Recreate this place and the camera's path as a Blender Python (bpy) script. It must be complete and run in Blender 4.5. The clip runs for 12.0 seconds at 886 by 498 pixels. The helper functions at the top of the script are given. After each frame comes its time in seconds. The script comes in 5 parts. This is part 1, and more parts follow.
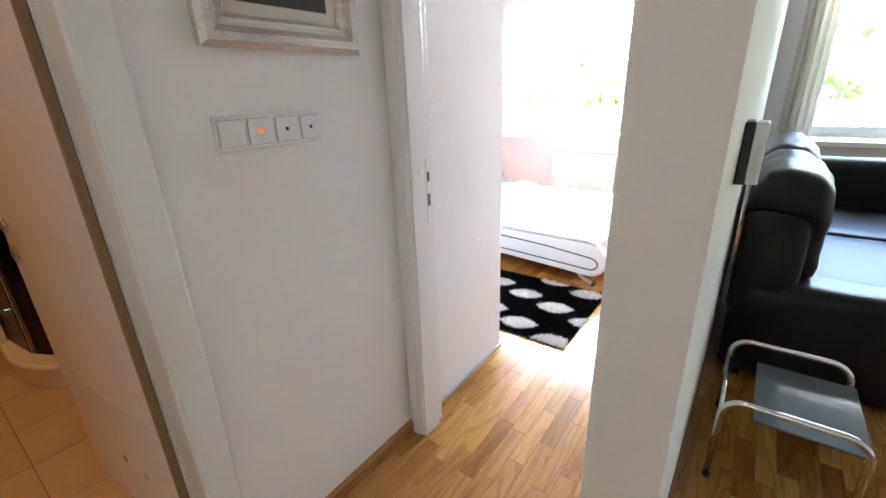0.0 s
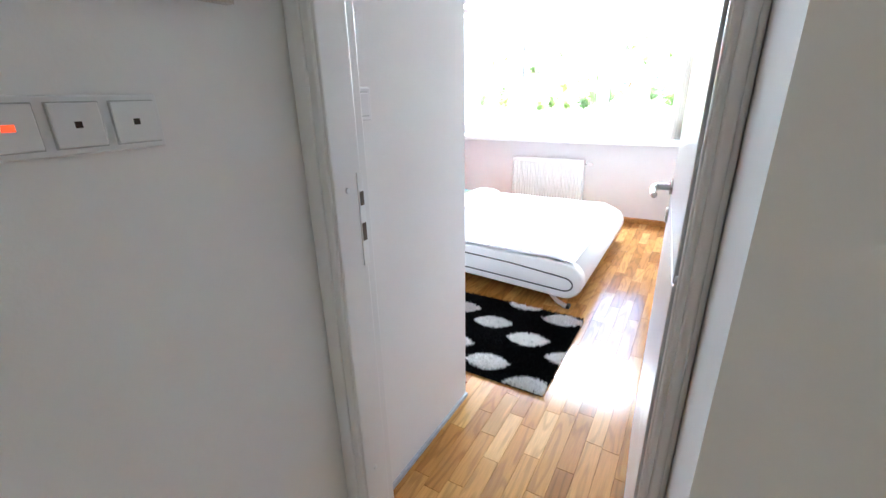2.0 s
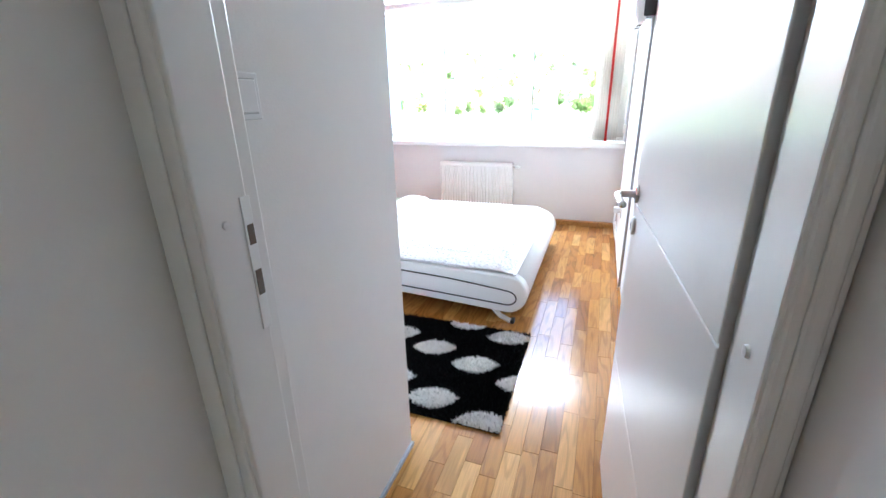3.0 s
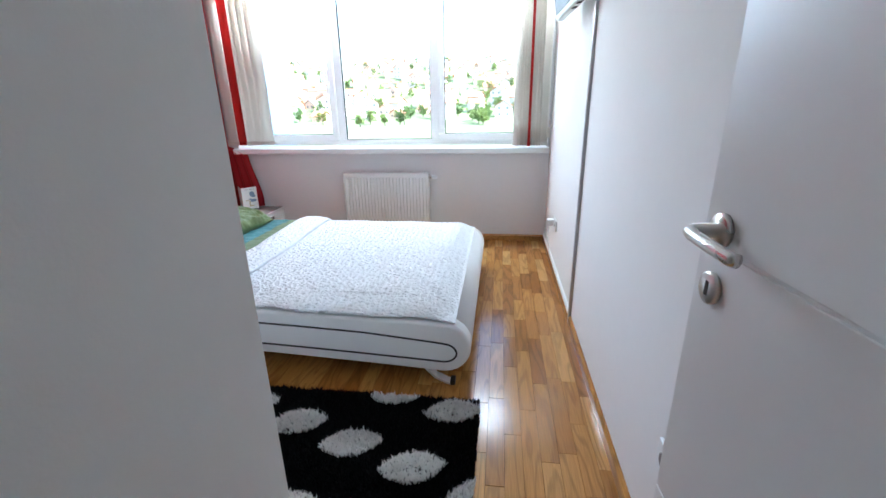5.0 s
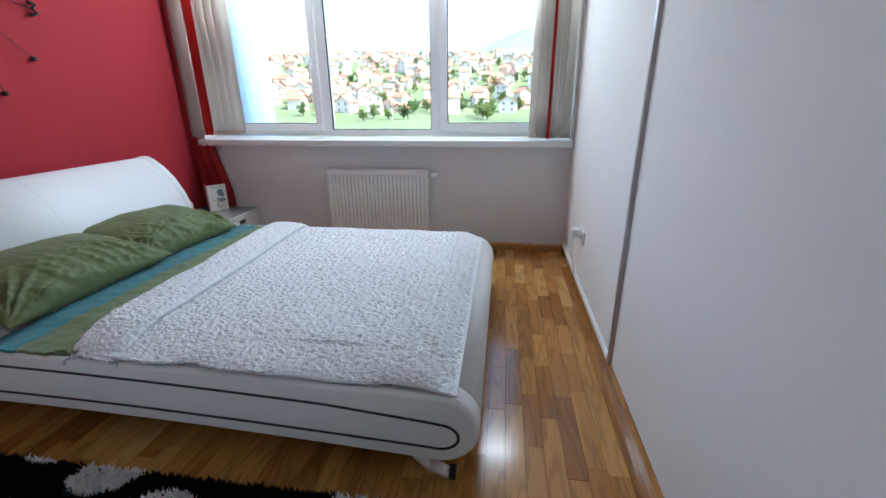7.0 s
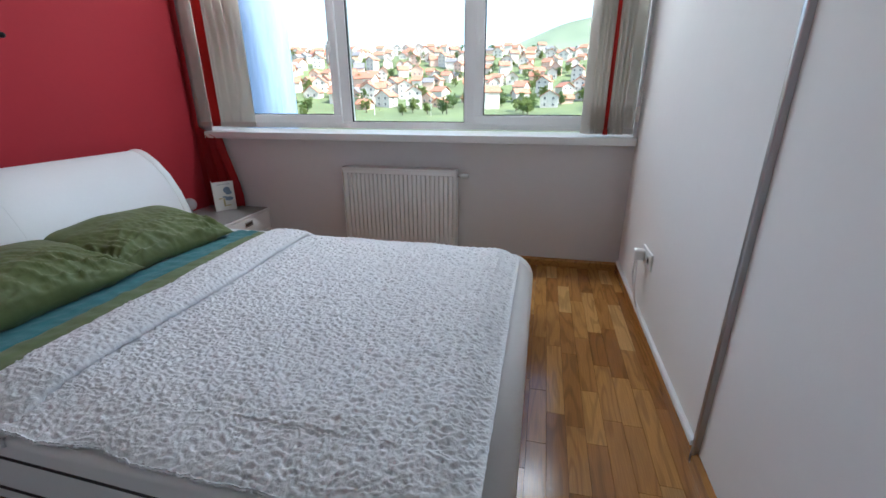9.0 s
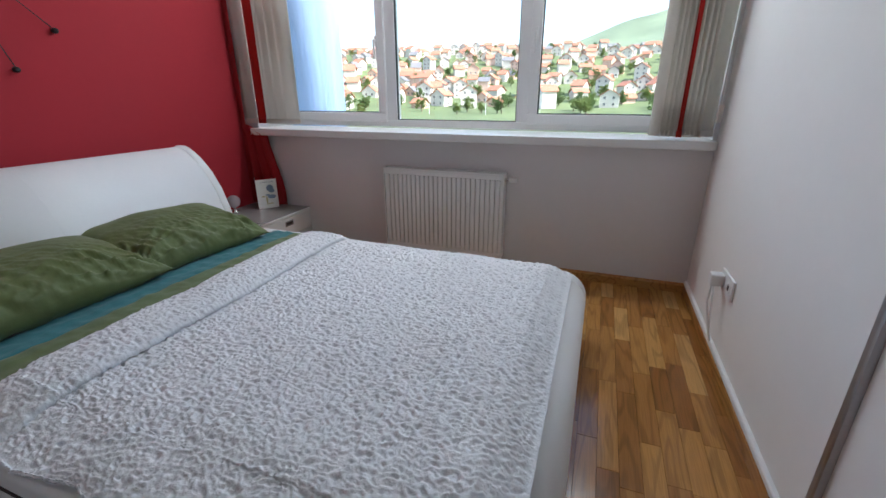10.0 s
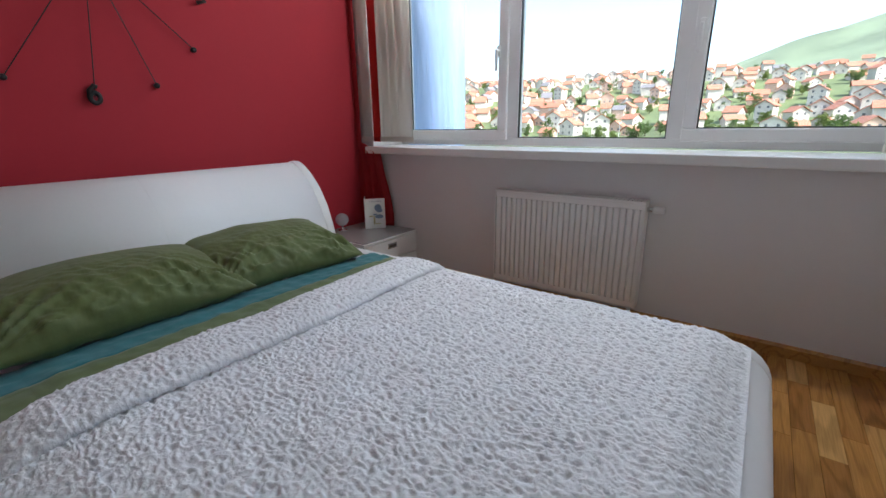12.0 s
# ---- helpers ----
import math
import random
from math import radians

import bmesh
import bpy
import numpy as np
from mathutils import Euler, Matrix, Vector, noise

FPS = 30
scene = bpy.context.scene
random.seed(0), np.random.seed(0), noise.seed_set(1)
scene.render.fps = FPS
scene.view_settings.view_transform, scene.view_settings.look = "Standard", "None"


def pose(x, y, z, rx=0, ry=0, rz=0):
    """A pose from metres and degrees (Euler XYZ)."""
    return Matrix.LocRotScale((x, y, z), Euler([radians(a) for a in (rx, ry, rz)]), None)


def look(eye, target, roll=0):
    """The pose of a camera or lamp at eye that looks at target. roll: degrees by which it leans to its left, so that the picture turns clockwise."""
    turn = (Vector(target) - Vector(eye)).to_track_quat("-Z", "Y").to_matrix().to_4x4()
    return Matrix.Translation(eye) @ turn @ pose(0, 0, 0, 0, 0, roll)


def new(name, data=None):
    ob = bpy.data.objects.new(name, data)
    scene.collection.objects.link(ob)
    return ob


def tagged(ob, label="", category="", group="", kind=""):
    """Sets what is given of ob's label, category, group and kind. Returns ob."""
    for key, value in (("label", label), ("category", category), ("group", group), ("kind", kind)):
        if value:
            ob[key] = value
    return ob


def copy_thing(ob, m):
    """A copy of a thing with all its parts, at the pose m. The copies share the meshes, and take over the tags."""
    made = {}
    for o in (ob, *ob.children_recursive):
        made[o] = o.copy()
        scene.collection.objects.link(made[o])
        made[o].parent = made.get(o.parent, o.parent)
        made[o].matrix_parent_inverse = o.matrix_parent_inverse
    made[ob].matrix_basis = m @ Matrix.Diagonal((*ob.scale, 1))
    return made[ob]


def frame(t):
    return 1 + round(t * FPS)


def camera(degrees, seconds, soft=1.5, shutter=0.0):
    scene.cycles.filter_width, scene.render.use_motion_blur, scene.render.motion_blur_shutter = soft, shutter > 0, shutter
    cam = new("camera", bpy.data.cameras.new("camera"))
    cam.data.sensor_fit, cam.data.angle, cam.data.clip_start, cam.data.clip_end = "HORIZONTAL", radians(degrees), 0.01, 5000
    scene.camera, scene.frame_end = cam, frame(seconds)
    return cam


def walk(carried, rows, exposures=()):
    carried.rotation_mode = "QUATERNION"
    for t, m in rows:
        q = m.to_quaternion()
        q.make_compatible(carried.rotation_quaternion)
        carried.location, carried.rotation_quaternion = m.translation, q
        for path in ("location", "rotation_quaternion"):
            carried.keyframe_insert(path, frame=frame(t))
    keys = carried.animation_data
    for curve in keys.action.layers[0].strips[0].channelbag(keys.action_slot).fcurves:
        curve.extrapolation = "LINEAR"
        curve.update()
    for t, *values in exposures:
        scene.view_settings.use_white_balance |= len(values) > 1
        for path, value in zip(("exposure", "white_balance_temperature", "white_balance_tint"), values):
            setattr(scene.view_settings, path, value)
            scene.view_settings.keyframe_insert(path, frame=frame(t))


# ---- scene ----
cam = camera(92.8, 12.0)
PATH = [
    (0, (0.208, -5.208, 1.395), (-0.922, -3.711, 0.701), -2.0),
    (0.5, (0.151, -5.112, 1.381), (-0.967, -3.605, 0.688), -1.9),
    (1, (0.091, -5.013, 1.373), (-1.009, -3.495, 0.676), -1.8),
    (1.5, (0.033, -4.913, 1.365), (-1.027, -3.367, 0.668), -1.5),
    (2, (-0.048, -4.798, 1.35), (-1.015, -3.188, 0.661), -1.3),
    (2.5, (-0.136, -4.674, 1.339), (-0.955, -2.983, 0.656), -1.3),
    (3, (-0.208, -4.543, 1.32), (-0.871, -2.781, 0.644), -1.4),
    (3.5, (-0.282, -4.404, 1.296), (-0.8, -2.591, 0.629), -1.5),
    (5.5, (-0.464, -3.742, 1.223), (-0.688, -1.862, 0.577), -0.9),
    (6, (-0.484, -3.593, 1.212), (-0.699, -1.716, 0.556), -0.9),
    (6.5, (-0.497, -3.443, 1.183), (-0.734, -1.570, 0.522), -0.7),
    (8.5, (-0.524, -2.885, 1.113), (-0.89, -1.042, 0.429), -0.4),
    (9, (-0.541, -2.791, 1.11), (-0.967, -0.961, 0.424), -0.3),
    (9.5, (-0.54, -2.678, 1.106), (-1.074, -0.878, 0.417), -0.3),
    (10, (-0.56, -2.578, 1.095), (-1.205, -0.815, 0.407), -0.2),
    (10.5, (-0.59, -2.49, 1.084), (-1.348, -0.768, 0.406), -0.1),
    (11, (-0.622, -2.401, 1.059), (-1.506, -0.729, 0.409), -0.1),
    (11.5, (-0.653, -2.312, 1.03), (-1.67, -0.701, 0.42), -0.5),
    (12, (-0.681, -2.225, 1.003), (-1.828, -0.685, 0.442), -0.8),
]
EXPOSURE = [(0.0, 5.0, 5980, 6), (1.5, 4.75, 5700, 4), (3.5, 4.05, 5530, 2), (5.5, 2.92, 5520, 1), (6.5, 2.52, 5570, 2), (8.5, 2.05, 5780, 4), (10.0, 1.88, 5960, 6), (12.0, 1.78, 6080, 7)]
walk(cam, [(t, look(eye, goal, roll)) for t, eye, goal, roll in PATH], EXPOSURE)

# world, sun, exposure
SUN_EL, SUN_AZ = radians(50), radians(102)
world = bpy.data.worlds.new("world")
scene.world = world
world.use_nodes = True
wn = world.node_tree
sky = wn.nodes.new("ShaderNodeTexSky")
sky.sky_type = "NISHITA"
sky.sun_disc = False
sky.sun_elevation, sky.sun_rotation = SUN_EL, SUN_AZ
sky.air_density, sky.dust_density = 1.0, 2.0
wn.nodes["Background"].inputs["Strength"].default_value = 0.15
wn.links.new(sky.outputs[0], wn.nodes["Background"].inputs["Color"])

sun = new("sun", bpy.data.lights.new("sun", "SUN"))
sun.data.energy, sun.data.angle, sun.data.color = 2.8, radians(10), (1.0, 0.96, 0.9)
sun.matrix_world = look((math.sin(SUN_AZ) * 60, math.cos(SUN_AZ) * 60, 66), (0, 0, 0))

# strip lamps added at the top of both window openings, boosting the sky's light
for wx, ww, power in ((-1.49, 2.8, 9.5), (2.0, 3.0, 2.0)):
    lamp_data = bpy.data.lights.new("window_light", "AREA")
    lamp_data.shape, lamp_data.size, lamp_data.size_y = "RECTANGLE", ww, 0.12
    lamp_data.energy, lamp_data.color = power, (0.95, 0.98, 1.0)
    wl = new("window_light", lamp_data)
    wl.matrix_world = look((wx, 0.20, 2.235), (wx, -1.8, 1.6))

# ---------------------------------------------------------------- materials


def mat(name, color, rough=0.5, metal=0.0, var=0.06, scale=3.0, fine=60.0, bump=0.1, bump_scale=120.0, bump_dist=0.002, stretch=(1, 1, 1), spec=0.5, coat=0.0, rough_var=0.08, sheen=0.0):
    """Principled material with stains at one scale, grain at another and fine relief."""
    m = bpy.data.materials.new(name)
    m.use_nodes = True
    nt = m.node_tree
    p = nt.nodes["Principled BSDF"]
    tc = nt.nodes.new("ShaderNodeTexCoord")
    mp = nt.nodes.new("ShaderNodeMapping")
    mp.inputs["Scale"].default_value = stretch
    nt.links.new(tc.outputs["Object"], mp.inputs["Vector"])
    big, small = nt.nodes.new("ShaderNodeTexNoise"), nt.nodes.new("ShaderNodeTexNoise")
    big.inputs["Scale"].default_value, small.inputs["Scale"].default_value = scale, fine
    big.inputs["Detail"].default_value = small.inputs["Detail"].default_value = 4.0
    nt.links.new(mp.outputs[0], big.inputs["Vector"])
    nt.links.new(mp.outputs[0], small.inputs["Vector"])
    mixn = nt.nodes.new("ShaderNodeMath")
    mixn.operation = "MULTIPLY_ADD"
    mixn.inputs[1].default_value = 0.35
    nt.links.new(small.outputs["Fac"], mixn.inputs[0])
    nt.links.new(big.outputs["Fac"], mixn.inputs[2])
    mr = nt.nodes.new("ShaderNodeMapRange")
    mr.inputs["From Min"].default_value, mr.inputs["From Max"].default_value = 0.35, 1.0
    mr.inputs["To Min"].default_value, mr.inputs["To Max"].default_value = 1.0 - var, 1.0 + var
    nt.links.new(mixn.outputs[0], mr.inputs["Value"])
    mul = nt.nodes.new("ShaderNodeVectorMath")
    mul.operation = "SCALE"
    mul.inputs[0].default_value = color
    nt.links.new(mr.outputs[0], mul.inputs["Scale"])
    nt.links.new(mul.outputs[0], p.inputs["Base Color"])
    rr = nt.nodes.new("ShaderNodeMapRange")
    rr.inputs["To Min"].default_value, rr.inputs["To Max"].default_value = max(0.02, rough - rough_var), min(1.0, rough + rough_var)
    nt.links.new(big.outputs["Fac"], rr.inputs["Value"])
    nt.links.new(rr.outputs[0], p.inputs["Roughness"])
    p.inputs["Metallic"].default_value = metal
    p.inputs["Specular IOR Level"].default_value = spec
    p.inputs["Coat Weight"].default_value = coat
    p.inputs["Sheen Weight"].default_value = sheen
    if bump > 0:
        bn = nt.nodes.new("ShaderNodeTexNoise")
        bn.inputs["Scale"].default_value = bump_scale
        bn.inputs["Detail"].default_value = 5.0
        nt.links.new(mp.outputs[0], bn.inputs["Vector"])
        b = nt.nodes.new("ShaderNodeBump")
        b.inputs["Strength"].default_value, b.inputs["Distance"].default_value = bump, bump_dist
        nt.links.new(bn.outputs["Fac"], b.inputs["Height"])
        nt.links.new(b.outputs[0], p.inputs["Normal"])
    return m


def oak(name, source, tint=(1, 1, 1)):
    """Lacquered oak strip with cathedral grain along y; each strip has its own tone and offset."""
    m = bpy.data.materials.new(name)
    m.use_nodes = True
    nt = m.node_tree
    p = nt.nodes["Principled BSDF"]
    if source == "object":
        rnd = nt.nodes.new("ShaderNodeObjectInfo").outputs["Random"]
    else:
        rnd = nt.nodes.new("ShaderNodeNewGeometry").outputs["Random Per Island"]
    geo = nt.nodes.new("ShaderNodeNewGeometry")
    off = nt.nodes.new("ShaderNodeVectorMath")
    off.operation = "MULTIPLY_ADD"
    comb = nt.nodes.new("ShaderNodeCombineXYZ")
    for i in range(3):
        nt.links.new(rnd, comb.inputs[i])
    nt.links.new(comb.outputs[0], off.inputs[0])
    off.inputs[1].default_value = (37.0, 91.0, 13.0)
    nt.links.new(geo.outputs["Position"], off.inputs[2])
    mp = nt.nodes.new("ShaderNodeMapping")
    mp.inputs["Scale"].default_value = (1.0, 0.13, 1.0)
    nt.links.new(off.outputs[0], mp.inputs["Vector"])
    warp = nt.nodes.new("ShaderNodeTexNoise")
    warp.inputs["Scale"].default_value, warp.inputs["Detail"].default_value = 9.0, 2.0
    nt.links.new(mp.outputs[0], warp.inputs["Vector"])
    ring = nt.nodes.new("ShaderNodeMath")
    ring.operation = "MULTIPLY"
    ring.inputs[1].default_value = 52.0
    nt.links.new(warp.outputs["Fac"], ring.inputs[0])
    sine = nt.nodes.new("ShaderNodeMath")
    sine.operation = "SINE"
    nt.links.new(ring.outputs[0], sine.inputs[0])
    mp2 = nt.nodes.new("ShaderNodeMapping")
    mp2.inputs["Scale"].default_value = (1.0, 0.03, 1.0)
    nt.links.new(off.outputs[0], mp2.inputs["Vector"])
    pore = nt.nodes.new("ShaderNodeTexNoise")
    pore.inputs["Scale"].default_value, pore.inputs["Detail"].default_value = 320.0, 3.0
    nt.links.new(mp2.outputs[0], pore.inputs["Vector"])
    ramp = nt.nodes.new("ShaderNodeValToRGB")
    cr = ramp.color_ramp
    cr.elements[0].color, cr.elements[1].color = (0.31 * tint[0], 0.135 * tint[1], 0.032 * tint[2], 1), (0.68 * tint[0], 0.42 * tint[1], 0.155 * tint[2], 1)
    e = cr.elements.new(0.45)
    e.color = (0.48 * tint[0], 0.24 * tint[1], 0.062 * tint[2], 1)
    e = cr.elements.new(0.75)
    e.color = (0.54 * tint[0], 0.285 * tint[1], 0.08 * tint[2], 1)
    nt.links.new(rnd, ramp.inputs["Fac"])
    grain = nt.nodes.new("ShaderNodeMapRange")
    grain.inputs["From Min"].default_value, grain.inputs["From Max"].default_value = 0.2, 1.0
    grain.inputs["To Min"].default_value, grain.inputs["To Max"].default_value = 1.05, 0.78
    nt.links.new(sine.outputs[0], grain.inputs["Value"])
    pr = nt.nodes.new("ShaderNodeMapRange")
    pr.inputs["From Min"].default_value, pr.inputs["From Max"].default_value = 0.35, 0.65
    pr.inputs["To Min"].default_value, pr.inputs["To Max"].default_value = 0.86, 1.08
    nt.links.new(pore.outputs["Fac"], pr.inputs["Value"])
    mm = nt.nodes.new("ShaderNodeMath")
    mm.operation = "MULTIPLY"
    nt.links.new(grain.outputs[0], mm.inputs[0])
    nt.links.new(pr.outputs[0], mm.inputs[1])
    sc = nt.nodes.new("ShaderNodeVectorMath")
    sc.operation = "SCALE"
    nt.links.new(ramp.outputs[0], sc.inputs[0])
    nt.links.new(mm.outputs[0], sc.inputs["Scale"])
    nt.links.new(sc.outputs[0], p.inputs["Base Color"])
    rn = nt.nodes.new("ShaderNodeTexNoise")
    rn.inputs["Scale"].default_value, rn.inputs["Detail"].default_value = 6.0, 4.0
    nt.links.new(geo.outputs["Position"], rn.inputs["Vector"])
    rr = nt.nodes.new("ShaderNodeMapRange")
    rr.inputs["To Min"].default_value, rr.inputs["To Max"].default_value = 0.11, 0.24
    nt.links.new(rn.outputs["Fac"], rr.inputs["Value"])
    nt.links.new(rr.outputs[0], p.inputs["Roughness"])
    b = nt.nodes.new("ShaderNodeBump")
    b.inputs["Strength"].default_value, b.inputs["Distance"].default_value = 0.08, 0.001
    nt.links.new(pore.outputs["Fac"], b.inputs["Height"])
    nt.links.new(b.outputs[0], p.inputs["Normal"])
    return m


def cloth(name, color, through_, rough=0.85):
    """Woven fabric that lets some light through."""
    m = mat(name, color, rough, var=0.06, scale=6, fine=300, bump=0.2, bump_scale=600)
    nt = m.node_tree
    p, out = nt.nodes["Principled BSDF"], nt.nodes["Material Output"]
    tl, mx = nt.nodes.new("ShaderNodeBsdfTranslucent"), nt.nodes.new("ShaderNodeMixShader")
    tl.inputs["Color"].default_value = (*color, 1)
    mx.inputs[0].default_value = through_
    nt.links.new(p.outputs[0], mx.inputs[1])
    nt.links.new(tl.outputs[0], mx.inputs[2])
    nt.links.new(mx.outputs[0], out.inputs["Surface"])
    return m


def glass(name, color=(1, 1, 1), rough=0.0, mixed=0.1):
    m = bpy.data.materials.new(name)
    m.use_nodes = True
    nt = m.node_tree
    nt.nodes.remove(nt.nodes["Principled BSDF"])
    out = nt.nodes["Material Output"]
    tr, gl, mx, fr = (nt.nodes.new(k) for k in ("ShaderNodeBsdfTransparent", "ShaderNodeBsdfGlossy", "ShaderNodeMixShader", "ShaderNodeFresnel"))
    tr.inputs["Color"].default_value = (*color, 1)
    gl.inputs["Roughness"].default_value = rough
    fr.inputs["IOR"].default_value = 1.35
    nt.links.new(fr.outputs[0], mx.inputs[0])
    nt.links.new(tr.outputs[0], mx.inputs[1])
    nt.links.new(gl.outputs[0], mx.inputs[2])
    nt.links.new(mx.outputs[0], out.inputs["Surface"])
    return m


def emitter(name, color, strength):
    m = bpy.data.materials.new(name)
    m.use_nodes = True
    p = m.node_tree.nodes["Principled BSDF"]
    p.inputs["Base Color"].default_value = (*color, 1)
    p.inputs["Emission Color"].default_value = (*color, 1)
    p.inputs["Emission Strength"].default_value = strength
    return m


# A darker grey than WHITE_WALL; only the window wall wears it.
PALE_WALL = mat("pale_grey_wall", (0.69, 0.665, 0.665), 0.85, var=0.03, scale=1.2, fine=25, bump=0.12, bump_scale=160)
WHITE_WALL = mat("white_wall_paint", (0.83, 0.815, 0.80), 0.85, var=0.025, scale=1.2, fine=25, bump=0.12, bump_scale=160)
RED_WALL = mat("red_wall_paint", (0.42, 0.019, 0.033), 0.8, var=0.06, scale=1.5, fine=25, bump=0.12, bump_scale=160)
CEILING = mat("ceiling_paint", (0.82, 0.81, 0.8), 0.9, var=0.02, bump=0.08)
LACQUER = mat("white_lacquer", (0.78, 0.77, 0.755), 0.32, var=0.02, scale=2.0, bump=0.03, bump_scale=40, coat=0.1)
PVC = mat("white_pvc", (0.80, 0.80, 0.80), 0.35, var=0.02, bump=0.02)
SILL = mat("white_sill", (0.80, 0.80, 0.79), 0.4, var=0.03, bump=0.03)
SKIRT = oak("oak_skirting", "object", (0.8, 0.74, 0.72))
OAK = oak("oak_strip", "object", (0.86, 0.79, 0.71))
OAK_REST = oak("oak_strip_rest", "island", (0.86, 0.79, 0.71))
SUBFLOOR = mat("floor_joint", (0.10, 0.055, 0.025), 0.7, var=0.1)
ENAMEL = mat("white_enamel", (0.82, 0.82, 0.81), 0.3, var=0.02, bump=0.02)
LEATHER_W = mat("white_leatherette", (0.80, 0.80, 0.80), 0.52, var=0.03, scale=2.5, bump=0.25, bump_scale=260, bump_dist=0.0012)
PIPING = mat("black_piping", (0.012, 0.012, 0.014), 0.5, var=0.1)
CHROME = mat("chrome", (0.75, 0.75, 0.76), 0.1, 1.0, var=0.03, bump=0.0, rough_var=0.04)
LEG_METAL = mat("brushed_chrome", (0.85, 0.85, 0.86), 0.34, 0.85, var=0.03, bump=0.0)
SATIN = mat("satin_nickel", (0.62, 0.61, 0.59), 0.28, 1.0, var=0.04, bump=0.05, bump_scale=300)
ALU = mat("grey_aluminium", (0.42, 0.41, 0.42), 0.35, 0.9, var=0.06, bump=0.05, stretch=(1, 1, 0.05))
# Grey that paints the shade in the gaps round the switch rockers.
GAP = mat("painted_gap_shade", (0.50, 0.50, 0.50), 0.5, var=0.05)
GREY_TRIM = mat("pale_grey_trim", (0.46, 0.50, 0.56), 0.35, var=0.04)
RUBBER = mat("black_plastic", (0.012, 0.012, 0.013), 0.45, var=0.15)
COVERLET = mat("white_crinkled_cotton", (0.80, 0.81, 0.84), 0.95, var=0.03, scale=20, fine=200, bump=0.6, bump_scale=140, bump_dist=0.004, sheen=0.2)
SHEET = mat("lilac_white_sheet", (0.66, 0.60, 0.65), 0.9, var=0.12, scale=9, bump=0.2, stretch=(1, 6, 1))
GREEN = mat("olive_green_cotton_satin", (0.105, 0.135, 0.036), 0.68, var=0.2, scale=9, fine=90, bump=0.28, bump_scale=26, bump_dist=0.006, sheen=0.15)
GREEN_D = mat("olive_green_cotton", (0.125, 0.165, 0.06), 0.75, var=0.12, scale=12, bump=0.2, bump_scale=400, sheen=0.2)
TEAL = mat("teal_cotton", (0.03, 0.17, 0.19), 0.75, var=0.12, scale=12, bump=0.2, bump_scale=400, sheen=0.2)
BLIND = cloth("ivory_blind_fabric", (0.80, 0.76, 0.70), 0.5)
BLIND_RED = cloth("red_blind_fabric", (0.50, 0.02, 0.015), 0.35)
CURTAIN = cloth("red_voile", (0.46, 0.012, 0.02), 0.4, 0.7)
RUG_BLACK = mat("black_shag", (0.007, 0.007, 0.008), 0.95, var=0.3, scale=40, spec=0.08)
RUG_WHITE = mat("white_shag", (0.85, 0.83, 0.80), 0.9, var=0.12, scale=40)
BLACK_LEATHER = mat("black_leather", (0.004, 0.004, 0.005), 0.36, var=0.2, spec=0.28, bump=0.4, bump_scale=150, bump_dist=0.003)
GLASS = glass("window_glass")
CLEAR = glass("clear_glass", (0.93, 0.95, 0.95))
GLOBE = cloth("frosted_globe", (0.62, 0.62, 0.63), 0.65, 0.2)
PAPER = mat("white_card", (0.80, 0.79, 0.76), 0.6, var=0.03)
PRINT = mat("blue_print", (0.22, 0.29, 0.40), 0.6, var=0.2, scale=30)
PRINT_Y = mat("ochre_print", (0.50, 0.42, 0.22), 0.6, var=0.2, scale=30)
GREY_INK = mat("grey_ink", (0.22, 0.23, 0.26), 0.6, var=0.1)
BLUE_STUCCO = mat("pale_blue_stucco", (0.24, 0.34, 0.55), 0.9, var=0.45, scale=4.0, fine=22, bump=0.5, bump_scale=60, bump_dist=0.01, stretch=(1, 1, 0.16))
TILE = mat("beige_tile", (0.62, 0.50, 0.36), 0.35, var=0.1, scale=3, bump=0.05)
GROUT = mat("grout", (0.34, 0.27, 0.2), 0.9)
LED_RED = emitter("red_indicator", (1.0, 0.07, 0.02), 0.07)
# Dark colour as the shade inside holes; also the dark indicator windows.
DARK_HOLE = mat("hole_shade_and_dark_window", (0.03, 0.015, 0.01), 0.8, var=0.1)
SILVER_FRAME = mat("silver_leaf", (0.55, 0.51, 0.47), 0.33, 0.6, var=0.32, scale=14, fine=60, bump=0.3, bump_scale=50, stretch=(6, 0.6, 6))
PASSEPARTOUT = mat("cream_mount", (0.62, 0.57, 0.49), 0.9, var=0.04)
PAINTING = mat("dark_painting", (0.05, 0.045, 0.04), 0.6, var=0.6, scale=9, fine=40, bump=0.3)
GRASS = mat("meadow", (0.12, 0.155, 0.06), 0.95, var=0.35, scale=0.03, fine=0.6, bump=0.4, bump_scale=2.0, bump_dist=0.3)
LEAF = cloth("foliage", (0.11, 0.17, 0.05), 0.5, 0.8)
LEAF_2 = cloth("light_foliage", (0.17, 0.22, 0.06), 0.5, 0.8)
BARK = mat("bark", (0.09, 0.065, 0.045), 0.9, var=0.3)
ROOF = mat("red_roof_tiles", (0.40, 0.17, 0.10), 0.8, var=0.2, scale=0.8, fine=8)
ROOF_2 = mat("grey_roof_sheet", (0.19, 0.18, 0.18), 0.6, var=0.2, scale=0.8, fine=8)
RENDER_W = mat("white_render", (0.60, 0.55, 0.47), 0.9, var=0.1, scale=0.4, fine=6)
RENDER_P = mat("salmon_render", (0.62, 0.42, 0.32), 0.9, var=0.1, scale=0.4, fine=6)
PANE_DARK = mat("far_window_pane", (0.15, 0.15, 0.15), 0.25, var=0.1, bump=0.0)
